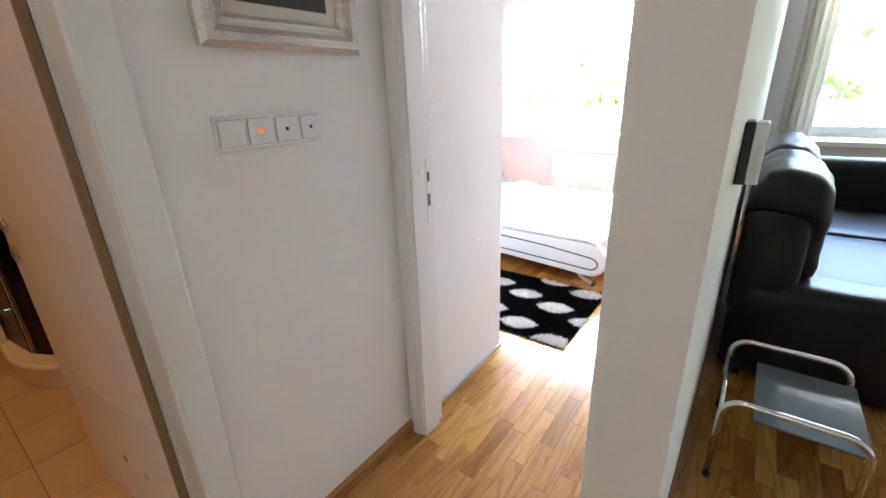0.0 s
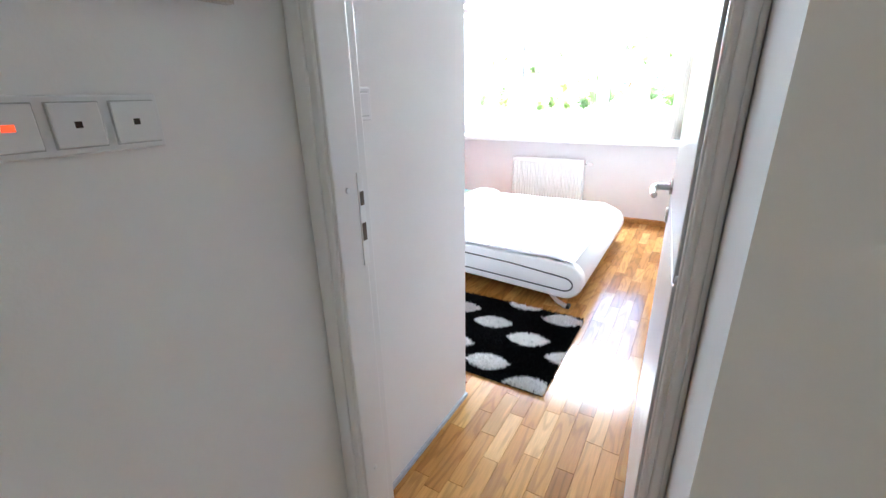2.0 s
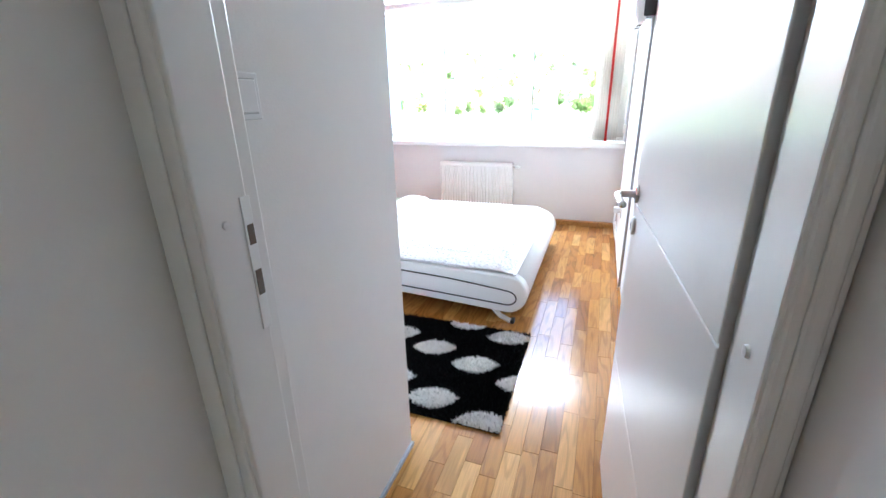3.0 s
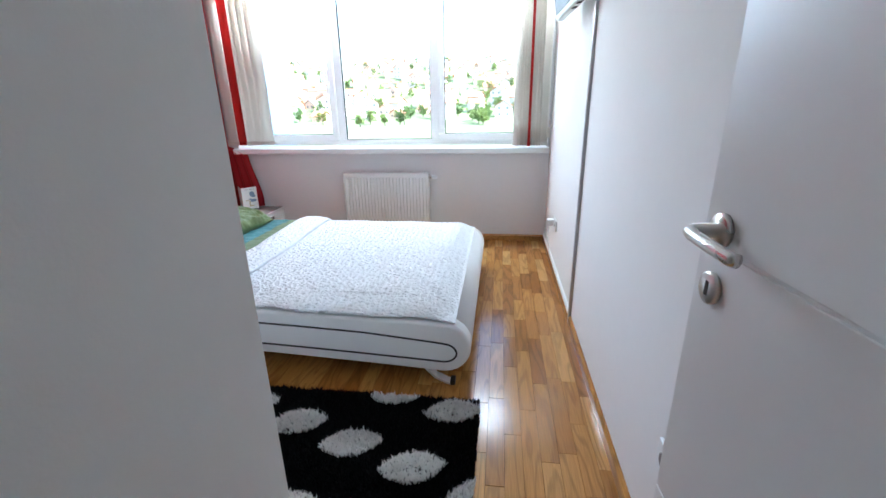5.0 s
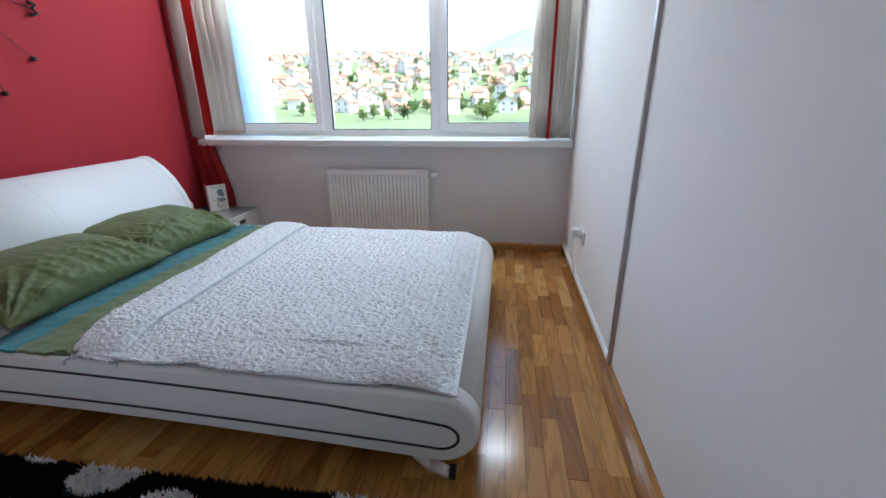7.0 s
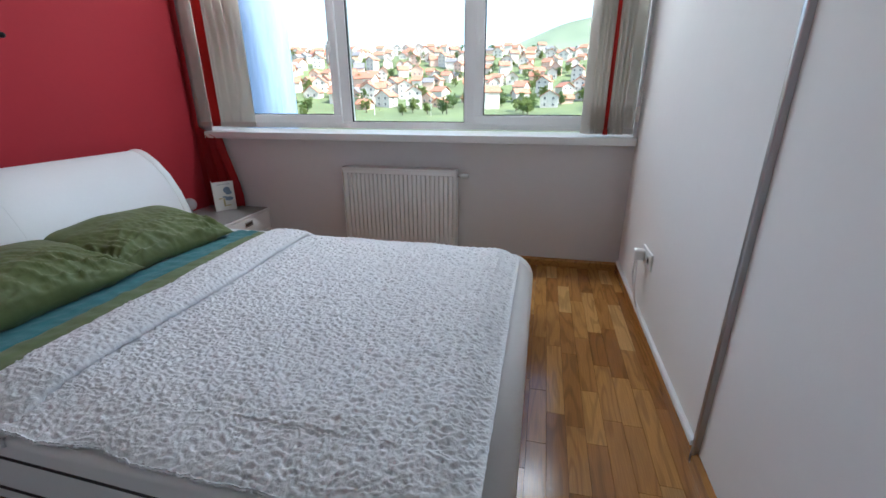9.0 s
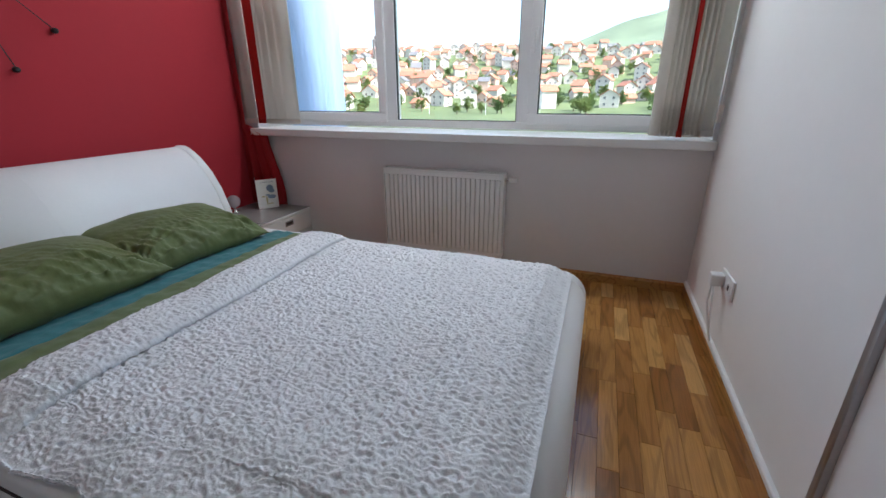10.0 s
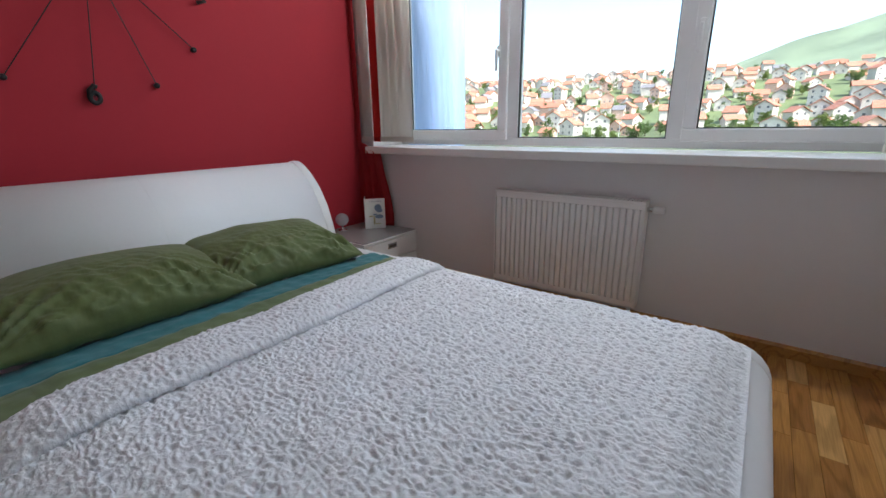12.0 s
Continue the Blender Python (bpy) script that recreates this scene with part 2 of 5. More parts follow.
# Hill green is kept paler, the distant haze put into its base colour.
HILL = mat("hazed_wooded_hill", (0.19, 0.235, 0.14), 1.0, var=0.4, scale=0.012, fine=0.12, bump=0.5, bump_scale=0.2, bump_dist=3.0)

# ---------------------------------------------------------------- mesh helpers


def finish(name, bm, material, parent=None, label="", smooth=False):
    me = bpy.data.meshes.new(name)
    bm.normal_update()
    bm.to_mesh(me)
    bm.free()
    for m in material if isinstance(material, (list, tuple)) else [material]:
        me.materials.append(m)
    if smooth:
        for f in me.polygons:
            f.use_smooth = True
    ob = new(name, me)
    if parent is not None:
        ob.parent = parent
    if label:
        ob["label"] = label
    return ob


def part(name, bm, material, parent, label="", smooth=False):
    return finish(name, bm, material, parent, label, smooth)


def empty(name, loc, label, category, group="", kind=""):
    e = new(name)
    e.location = loc
    e.empty_display_size = 0.1
    return tagged(e, label, category, group, kind)


def add_box(bm, lo, hi, bevel=0.0, segs=2, m=None):
    lo, hi = Vector(lo), Vector(hi)
    r = bmesh.ops.create_cube(bm, size=1.0)
    vs = r["verts"]
    c, s = (lo + hi) / 2, hi - lo
    for v in vs:
        v.co = Vector((v.co.x * s.x, v.co.y * s.y, v.co.z * s.z)) + c
    if bevel > 0:
        es = list({e for v in vs for e in v.link_edges})
        r = bmesh.ops.bevel(bm, geom=es, offset=bevel, segments=segs, affect="EDGES", profile=0.5)
        vs = list({v for f in r["faces"] for v in f.verts} | {v for v in vs if v.is_valid})
    if m is not None:
        bmesh.ops.transform(bm, matrix=m, verts=vs)
    return vs


def box_bm(lo, hi, bevel=0.0, segs=2):
    bm = bmesh.new()
    add_box(bm, lo, hi, bevel, segs)
    return bm


def prism(outline, axis, a, b, bevel=0.0, segs=2):
    """Outline of 2D points pushed along an axis from a to b. axis x: points are (y, z); y: (x, z); z: (x, y)."""
    bm = bmesh.new()

    def co(p, w):
        return {"x": (w, p[0], p[1]), "y": (p[0], w, p[1]), "z": (p[0], p[1], w)}[axis]
    va = [bm.verts.new(co(p, a)) for p in outline]
    vb = [bm.verts.new(co(p, b)) for p in outline]
    n = len(outline)
    fa, fb = bm.faces.new(va), bm.faces.new(list(reversed(vb)))
    for i in range(n):
        bm.faces.new((va[i], vb[i], vb[(i + 1) % n], va[(i + 1) % n]))
    bmesh.ops.recalc_face_normals(bm, faces=bm.faces[:])
    if bevel > 0:
        es = list(set(fa.edges) | set(fb.edges))
        bmesh.ops.bevel(bm, geom=es, offset=bevel, segments=segs, affect="EDGES", profile=0.5)
    return bm


def tube(points, radius, sides=10, closed=False, radii=None):
    """Round tube along points."""
    bm = bmesh.new()
    pts = [Vector(p) for p in points]
    n = len(pts)
    rings = []
    prev = None
    for i, p in enumerate(pts):
        if closed:
            d = (pts[(i + 1) % n] - pts[i - 1]).normalized()
        else:
            d = (pts[min(i + 1, n - 1)] - pts[max(i - 1, 0)]).normalized()
        up = Vector((0, 0, 1)) if abs(d.z) < 0.95 else Vector((1, 0, 0))
        a = d.cross(up).normalized() if prev is None else (prev - d * prev.dot(d)).normalized()
        prev = a
        b = d.cross(a)
        r = radii[i] if radii else radius
        rings.append([bm.verts.new(p + (a * math.cos(k * 2 * math.pi / sides) + b * math.sin(k * 2 * math.pi / sides)) * r) for k in range(sides)])
    for i in range(n if closed else n - 1):
        r0, r1 = rings[i], rings[(i + 1) % n]
        for k in range(sides):
            bm.faces.new((r0[k], r0[(k + 1) % sides], r1[(k + 1) % sides], r1[k]))
    if not closed:
        bm.faces.new(list(reversed(rings[0])))
        bm.faces.new(rings[-1])
    bmesh.ops.recalc_face_normals(bm, faces=bm.faces[:])
    return bm


def lathe(profile, centre, axis="z", sides=24):
    """Profile of (radius, height) turned round an axis through centre."""
    bm = bmesh.new()
    c = Vector(centre)
    rings = []
    for r, h in profile:
        ring = []
        for k in range(sides):
            a = 2 * math.pi * k / sides
            u, v = math.cos(a) * r, math.sin(a) * r
            q = {"z": (u, v, h), "x": (h, u, v), "y": (u, h, v)}[axis]
            ring.append(bm.verts.new(c + Vector(q)))
        rings.append(ring)
    for r0, r1 in zip(rings, rings[1:]):
        for k in range(sides):
            bm.faces.new((r0[k], r0[(k + 1) % sides], r1[(k + 1) % sides], r1[k]))
    bm.faces.new(rings[0])
    bm.faces.new(rings[-1])
    bmesh.ops.remove_doubles(bm, verts=bm.verts[:], dist=1e-5)
    bmesh.ops.recalc_face_normals(bm, faces=bm.faces[:])
    return bm


def grid_mesh(name, nu, nv, place, material, parent=None, label="", pick=None):
    """Smooth sheet: place(u, v) for u, v in 0..1; pick(u, v) gives the material slot."""
    vs = [place(i / nu, j / nv) for j in range(nv + 1) for i in range(nu + 1)]
    fs = [(j * (nu + 1) + i, j * (nu + 1) + i + 1, (j + 1) * (nu + 1) + i + 1, (j + 1) * (nu + 1) + i) for j in range(nv) for i in range(nu)]
    me = bpy.data.meshes.new(name)
    me.from_pydata(vs, [], fs)
    for m in material if isinstance(material, (list, tuple)) else [material]:
        me.materials.append(m)
    for k, f in enumerate(me.polygons):
        f.use_smooth = True
        if pick:
            f.material_index = pick((k % nu + 0.5) / nu, (k // nu + 0.5) / nv)
    ob = new(name, me)
    if parent is not None:
        ob.parent = parent
    if label:
        ob["label"] = label
    return ob


def solid(ob, thickness, offset=-1.0):
    md = ob.modifiers.new("thick", "SOLIDIFY")
    md.thickness, md.offset = thickness, offset
    return ob


def structure(name, bm, material, label="", smooth=False):
    return tagged(finish(name, bm, material, None, "", smooth), label, "", "", "structure")


def nz(x, y, z=0.0):
    return noise.noise(Vector((x, y, z)))


# ---------------------------------------------------------------- large structure
H = 2.55            # ceiling height
XR = 0.0            # bedroom face of the wall to the living room
XL = -3.08          # red wall
YW = 0.004           # window wall, room side
XH = -0.818         # hall wall with the switches
Y_END = -4.40      # end of the wall between bedroom and living room
YD = -4.11          # hall face of the bedroom's door wall

floor = structure("floor", box_bm((-3.3, -7.2, -0.2), (4.6, 0.35, -0.012)), SUBFLOOR, "oak three-strip parquet floor, lacquered and worn")
structure("ceiling", box_bm((-4.2, -7.2, H), (4.6, 0.45, H + 0.2)), CEILING, "plain white painted ceiling")

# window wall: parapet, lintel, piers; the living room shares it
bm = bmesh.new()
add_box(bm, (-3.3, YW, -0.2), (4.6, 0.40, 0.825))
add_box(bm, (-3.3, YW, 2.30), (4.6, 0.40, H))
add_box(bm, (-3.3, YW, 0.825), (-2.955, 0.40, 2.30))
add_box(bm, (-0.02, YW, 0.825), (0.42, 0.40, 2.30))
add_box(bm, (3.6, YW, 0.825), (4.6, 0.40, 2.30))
structure("wall_north", bm, PALE_WALL, "pale grey window wall with a long parapet, darker than the other walls")
structure("wall_west", box_bm((-3.3, -3.30, 0), (XL, YW, H)), RED_WALL, "crimson red painted wall behind the bed")
# wall between bedroom and living room, with its end in the hall
bm = bmesh.new()
add_box(bm, (XR, -4.00, 0), (0.165, YW, H))
add_box(bm, (XR, Y_END, 0), (0.165, -4.00, H))
add_box(bm, (-0.75, YD, 2.12), (XR, -4.00, H))
structure("wall_east", bm, WHITE_WALL, "white painted wall beside the bed")
# closed-off strip behind the bedroom's left corner and the short entrance wall
bm = bmesh.new()
add_box(bm, (-3.3, -3.45, 0), (XH - 0.10, -3.30, H))
add_box(bm, (XH - 0.10, -4.86, 0), (XH, -3.338, H))
structure("wall_entrance", bm, WHITE_WALL, "off-white painted entrance wall")
bm = bmesh.new()
add_box(bm, (XH - 0.10, -5.72, 2.12), (XH, -4.86, H))
add_box(bm, (XH - 0.10, -7.2, 0), (XH, -5.72, H))
structure("wall_hall", bm, WHITE_WALL, "off-white painted hall wall")
structure("wall_south", box_bm((-4.2, -7.4, 0), (4.6, -7.2, H)), WHITE_WALL, "plain white wall closing the hall")
structure("wall_living_east", box_bm((4.6, -7.2, 0), (4.8, 0.40, H)), WHITE_WALL, "plain white wall closing the living room")

# skirting
structure("baseboard", prism([(YW - 0.016, 0), (YW, 0), (YW, 0.058), (YW - 0.006, 0.058), (YW - 0.016, 0.046)], "x", XL, XR), SKIRT, "oak skirting board under the window")
structure("baseboard_east", prism([(XR - 0.016, 0), (XR, 0), (XR, 0.058), (XR - 0.006, 0.058), (XR - 0.016, 0.046)], "y", -3.99, YW - 0.018), SKIRT, "oak skirting board along the wall")
structure("baseboard_hall", prism([(XH + 0.016, 0), (XH, 0), (XH, 0.058), (XH + 0.006, 0.058), (XH + 0.016, 0.046)], "y", -4.855, -4.125), SKIRT, "oak skirting board of the hall")
structure("baseboard_entrance", prism([(XH + 0.010, 0), (XH, 0), (XH, 0.018), (XH + 0.010, 0.018)], "y", -3.985, -3.336), GREY_TRIM, "thin aluminium floor trim")

# windows


def sash_window(name, x0, x1, z0, z1, cuts, y0, y1, sashes, handles):
    """A white PVC window: outer frame, mullions, opening sashes with handles, panes."""
    w = empty(name, ((x0 + x1) / 2, y0, z0), "white plastic three-part window overlooking a hillside village", "window", kind="structure")
    inv = Matrix.Translation(-Vector(w.location))

    def sub(nm, bm, material, parent=w, label=""):
        o = part(nm, bm, material, parent, label)
        if parent is w:
            o.matrix_local = inv
        return o
    bm = bmesh.new()
    t = 0.05
    add_box(bm, (x0, y0, z0), (x1, y1, z0 + t), 0.004)
    add_box(bm, (x0, y0, z1 - t), (x1, y1, z1), 0.004)
    add_box(bm, (x0, y0, z0 + t), (x0 + t, y1, z1 - t), 0.004)
    add_box(bm, (x1 - t, y0, z0 + t), (x1, y1, z1 - t), 0.004)
    for c in cuts:
        add_box(bm, (c - 0.042, y0, z0 + t), (c + 0.042, y1, z1 - t), 0.004)
    sub("window_frame", bm, PVC)
    edges = [x0 + t, *[v for c in cuts for v in (c - 0.042, c + 0.042)], x1 - t]
    for k in range(len(cuts) + 1):
        a, b = edges[2 * k], edges[2 * k + 1]
        lo, hi = z0 + t, z1 - t
        if k in sashes:
            s, over, yy = 0.062, 0.012, y0 - 0.022
            bm = bmesh.new()
            A, B, L, Hh = a - over, b + over, lo - over, hi + over
            add_box(bm, (A, yy, L), (B, y1 - 0.02, L + s), 0.006)
            add_box(bm, (A, yy, Hh - s), (B, y1 - 0.02, Hh), 0.006)
            add_box(bm, (A, yy, L + s), (A + s, y1 - 0.02, Hh - s), 0.006)
            add_box(bm, (B - s, yy, L + s), (B, y1 - 0.02, Hh - s), 0.006)
            sub("sash", bm, PVC)
            a, b, lo, hi = A + s, B - s, L + s, Hh - s
        bm = bmesh.new()
        g = 0.006
        for q in ((a, lo, b, lo + g), (a, hi - g, b, hi), (a, lo + g, a + g, hi - g), (b - g, lo + g, b, hi - g)):
            add_box(bm, (q[0], y0 + 0.012, q[1]), (q[2], y0 + 0.03, q[3]))
        sub("seal", bm, RUBBER, w, "black rubber glazing seal")
        pane = sub("pane", box_bm((a + 0.002, y0 + 0.018, lo + 0.002), (b - 0.002, y0 + 0.024, hi - 0.002)), GLASS)
        pane.visible_shadow = False
    for hx, hz in handles:
        bm = bmesh.new()
        add_box(bm, (hx - 0.013, y0 - 0.032, hz - 0.035), (hx + 0.013, y0 - 0.022, hz + 0.035), 0.004)
        add_box(bm, (hx - 0.008, y0 - 0.060, hz - 0.008), (hx + 0.008, y0 - 0.030, hz + 0.010), 0.003)
        add_box(bm, (hx - 0.009, y0 - 0.064, hz - 0.115), (hx + 0.009, y0 - 0.048, hz + 0.012), 0.006)
        sub("window_handle", bm, PVC)
    return w


sash_window("window_1", -2.955, -0.02, 0.872, 2.30, (-2.008, -1.062), 0.31, 0.38, (0, 2), ((-2.095, 1.44), (-1.0, 1.44)))
bm = box_bm((-2.98, -0.060, 0.820), (-0.004, 0.31, 0.868), 0.006, 3)
structure("window_sill", bm, SILL, "white window sill with a rounded edge")
sash_window("window_2", 0.42, 3.6, 0.872, 2.30, (1.7, 2.65), 0.31, 0.38, (0, 2), ())
structure("window_sill_2", box_bm((0.40, -0.03, 0.826), (3.65, 0.31, 0.870), 0.006, 3), SILL, "white window sill")

# ---------------------------------------------------------------- doors


# bedroom door frame: lining, architraves, strike plate, screw caps
DL, DR = -0.735, -0.043
dframe = empty("door_frame", (0, YD, 0), "white lacquered bedroom door frame with moulded architrave", "door frame", kind="structure")
dframe.location = (0, 0, 0)


def frame_side(x, s):
    """One upright of the frame: s points into the wall."""
    bm = bmesh.new()
    add_box(bm, (min(x, x + s * 0.03), YD - 0.012, 0), (max(x, x + s * 0.03), -4.028, 2.10), 0.004)
    add_box(bm, (min(x + s * 0.014, x + s * 0.04), -4.028, 0), (max(x + s * 0.014, x + s * 0.04), -3.988, 2.10), 0.004)
    part("lining", bm, LACQUER, dframe)
    bm = bmesh.new()
    a, b = x + s * 0.008, x + s * 0.083
    add_box(bm, (min(a, b), YD - 0.018, 0), (max(a, b), YD, 2.17), 0.006, 3)
    c, d = x + s * 0.03, x + s * 0.066
    add_box(bm, (min(c, d), YD - 0.024, 0), (max(c, d), YD - 0.016, 2.165), 0.005, 3)
    part("architrave", bm, LACQUER, dframe)


frame_side(DL, -1)
frame_side(DR, 0.5)
bm = bmesh.new()
add_box(bm, (DL, YD - 0.012, 2.10), (DR, -3.988, 2.13), 0.004)
part("lining", bm, LACQUER, dframe)
part("architrave", box_bm((DL - 0.083, YD - 0.02, 2.10), (DR + 0.083, YD, 2.175), 0.006), LACQUER, dframe)
bm = bmesh.new()
add_box(bm, (DL - 0.001, -4.046, 0.945), (DL + 0.0025, -4.026, 1.18), 0.001)
strike = part("strike_plate", bm, ENAMEL, dframe, "pale metal strike plate")
bm = bmesh.new()
add_box(bm, (DL + 0.0021, -4.042, 1.10), (DL + 0.0036, -4.029, 1.134))
add_box(bm, (DL + 0.0021, -4.042, 1.01), (DL + 0.0036, -4.029, 1.055))
# Proud boxes in a dull brown paint the shade inside the bolt holes.
part("bolt_hole", bm, mat("bolt_hole_shade", (0.13, 0.10, 0.075), 0.6), strike)
for z in (1.144, 0.30):
    part("screw_cap", lathe([(0.0001, 0), (0.007, 0), (0.006, 0.003), (0.0001, 0.004)], (DL, -4.08, z), "x", 14), PVC, dframe)
part("screw_cap", lathe([(0.0001, 0), (0.008, 0), (0.007, -0.004), (0.0001, -0.005)], (DR, -4.075, 1.06), "x", 14), PVC, dframe)


def door_leaf(name, hinge, angle, width, height, label, grooves, lever_z, holes=False, side=1):
    """A flat white leaf from its hinge along local +x; its seen face is local -y when side is 1."""
    d = empty(name, hinge, label, "door", kind="structure")
    d.rotation_euler = (0, 0, radians(angle))
    t = 0.04
    lo_y, hi_y = (0, t) if side == 1 else (-t, 0)
    zs = [0.012, *grooves, height]
    bm = bmesh.new()
    add_box(bm, (0, lo_y + 0.0025, 0.012), (width, hi_y - 0.0025, height))
    part("core", bm, LACQUER, d)
    for a, b in zip(zs, zs[1:]):
        part("panel", box_bm((0, lo_y, a + 0.0025), (width, hi_y, b - 0.0025), 0.002), LACQUER, d)
    fy, s = (lo_y, -1) if side == 1 else (hi_y, 1)
    hx = width - 0.052
    for face, sg in ((fy, s), (hi_y if side == 1 else lo_y, -s)):
        h = part("door_handle", lathe([(0.0001, 0), (0.026, 0), (0.026, sg * 0.007), (0.024, sg * 0.009), (0.011, sg * 0.010), (0.011, sg * 0.045), (0.0001, sg * 0.045)], (hx, face, lever_z), "y", 28), SATIN, d, "satin nickel lever handle", True)
        pts = [(hx, face + sg * 0.028, lever_z), (hx, face + sg * 0.045, lever_z), (hx - 0.008, face + sg * 0.053, lever_z), (hx - 0.02, face + sg * 0.056, lever_z), (hx - 0.07, face + sg * 0.056, lever_z - 0.002), (hx - 0.118, face + sg * 0.054, lever_z - 0.004), (hx - 0.125, face + sg * 0.05, lever_z - 0.004)]
        part("lever", tube(pts, 0.0095, 12), SATIN, h, "", True)
        k = part("keyhole_rose", lathe([(0.0001, 0), (0.026, 0), (0.026, sg * 0.007), (0.023, sg * 0.009), (0.0001, sg * 0.009)], (hx, face, lever_z - 0.094), "y", 28), SATIN, d, "satin nickel keyhole rose", True)
        bm = bmesh.new()
        add_box(bm, (hx - 0.005, face + sg * 0.0085 - 0.001, lever_z - 0.106), (hx + 0.005, face + sg * 0.0085 + 0.001, lever_z - 0.082), 0.0008)
        part("keyhole", bm, DARK_HOLE, k)
    for z in (0.25, height - 0.25):
        part("hinge", tube([(-0.006, fy, z - 0.04), (-0.006, fy, z + 0.04)], 0.007, 10), SATIN, d)
    if holes:
        for i in range(4):
            ring = part("vent_ring", lathe([(0.010, 0), (0.014, 0), (0.014, s * 0.003), (0.010, s * 0.003)], (0.30 + i * 0.14, fy, 0.25), "y", 16), SATIN, d)
            part("vent_hole", lathe([(0.0001, s * 0.0006), (0.010, s * 0.0006), (0.0001, s * 0.0012)], (0.30 + i * 0.14, fy, 0.25), "y", 16), DARK_HOLE, ring)
    return d


# the leaf stands open along the wall; its seen face looks into the room
door_leaf("door_1", (-0.050, -4.00, 0), 93.8, 0.805, 2.08, "white lacquered bedroom door standing open against the wall", (0.50, 1.02, 1.54), 1.05, side=-1)

# bathroom door frame and leaf
bframe = empty("door_frame_2", (0, 0, 0), "white bathroom door frame with flat architrave", "door frame", kind="structure")
for y, s in ((-4.94, 1), (-5.66, -1)):
    bm = bmesh.new()
    add_box(bm, (XH - 0.11, min(y, y + s * 0.03), 0), (XH + 0.012, max(y, y + s * 0.03), 2.10), 0.004)
    part("lining", bm, LACQUER, bframe)
    bm = bmesh.new()
    add_box(bm, (XH, min(y + s * 0.008, y + s * 0.085), 0), (XH + 0.018, max(y + s * 0.008, y + s * 0.085), 2.17), 0.006, 3)
    part("architrave", bm, LACQUER, bframe)
# Brown strip added where the gap between leaf and lining lies in shade.
part("rebate_seal", box_bm((XH - 0.122, -4.967, 0.0), (XH - 0.1045, -4.9465, 2.10), 0.003), mat("rebate_gap_shade", (0.26, 0.17, 0.095), 0.7), bframe, "brown strip for the shaded gap beside the bathroom door")
part("lining", box_bm((XH - 0.11, -5.66, 2.10), (XH + 0.012, -4.94, 2.13), 0.004), LACQUER, bframe)
part("architrave", box_bm((XH, -5.745, 2.10), (XH + 0.019, -4.855, 2.175), 0.006), LACQUER, bframe)
door_leaf("door_2", (XH - 0.105, -4.945, 0), 184.8, 0.80, 2.08, "white bathroom door standing open under warm light", (0.52, 1.075, 1.6), 1.05, holes=True, side=-1)

# ---------------------------------------------------------------- bed


def arch(x):
    """Lift of the bed's side between foot and head."""
    u = (x + 0.65) / -1.85
    return 0.062 * math.sin(max(0.0, min(1.0, u)) * math.pi * 0.55)


def side_outline(inset=0.0):
    top, bot, r = 0.318 - inset, 0.068 + inset, 0.125 - inset
    pts = []
    xs = [-0.667 - 0.2 * i for i in range(11)]
    for k in range(13):
        a = -math.pi / 2 + math.pi * k / 12
        pts.append((-0.667 + math.cos(a) * r, 0.193 + math.sin(a) * r))
    for x in xs[1:]:
        pts.append((x, top + arch(x) * 0.45))
    for x in reversed(xs[1:]):
        pts.append((x, bot + arch(x)))
    return pts


bed = empty("bed", (-1.7, -1.45, 0), "low white leatherette double bed with curved sides and black piping", "bed")
bed_inv = Matrix.Translation((1.7, 1.45, 0))


def bed_part(name, bm, material, label="", smooth=False, parent=None):
    o = part(name, bm, material, parent or bed, label, smooth)
    if parent is None:
        o.matrix_local = bed_inv
    return o


for y0, y1, face in ((-2.262, -2.175, -2.262), (-0.745, -0.658, -0.658)):
    rail = bed_part("side_rail", prism(side_outline(), "y", y0, y1, 0.018, 4), LEATHER_W, "", True)
    # stadium of black piping on the outer face
    loop = []
    r = 0.062
    n = 44
    for k in range(11):
        a = -math.pi / 2 + math.pi * k / 10
        loop.append((-0.668 + math.cos(a) * r, 0.172 + math.sin(a) * r * 0.75))
    for k in range(1, n):
        x = -0.668 - 1.95 * k / (n - 1)
        loop.append((x, 0.219 + arch(x) * 0.95 + 0.016 * min(1, k / 8)))
    for k in reversed(range(1, n)):
        x = -0.668 - 1.95 * k / (n - 1)
        loop.append((x, 0.125 + arch(x) * 0.95))
    bed_part("piping", tube([(x, face, z) for x, z in loop], 0.0048, 6, True), PIPING, "black piping", True, rail)
# rolled foot end
out = [(-0.667 + math.cos(a) * 0.125, 0.193 + math.sin(a) * 0.125) for a in [-math.pi / 2 + math.pi * k / 16 for k in range(17)]]
out += [(-0.72, 0.316), (-0.72, 0.07)]
bed_part("foot_roll", prism(out, "y", -2.176, -0.744), LEATHER_W, "", True)
# headboard: a curved slab that leans back into a roll
front = [(-2.60, 0.20), (-2.615, 0.32), (-2.64, 0.44), (-2.68, 0.56), (-2.735, 0.66), (-2.80, 0.735), (-2.865, 0.785), (-2.91, 0.805)]
roll = [(-2.945, 0.806), (-2.975, 0.79), (-2.985, 0.765), (-2.97, 0.74)]
back = [(-2.92, 0.70), (-2.86, 0.64), (-2.80, 0.54), (-2.76, 0.42), (-2.74, 0.30), (-2.735, 0.20)]
hb = bed_part("headboard", prism(front + roll + back, "y", -2.33, -0.715, 0.0), LEATHER_W, "white padded headboard rolled back at the top", True)
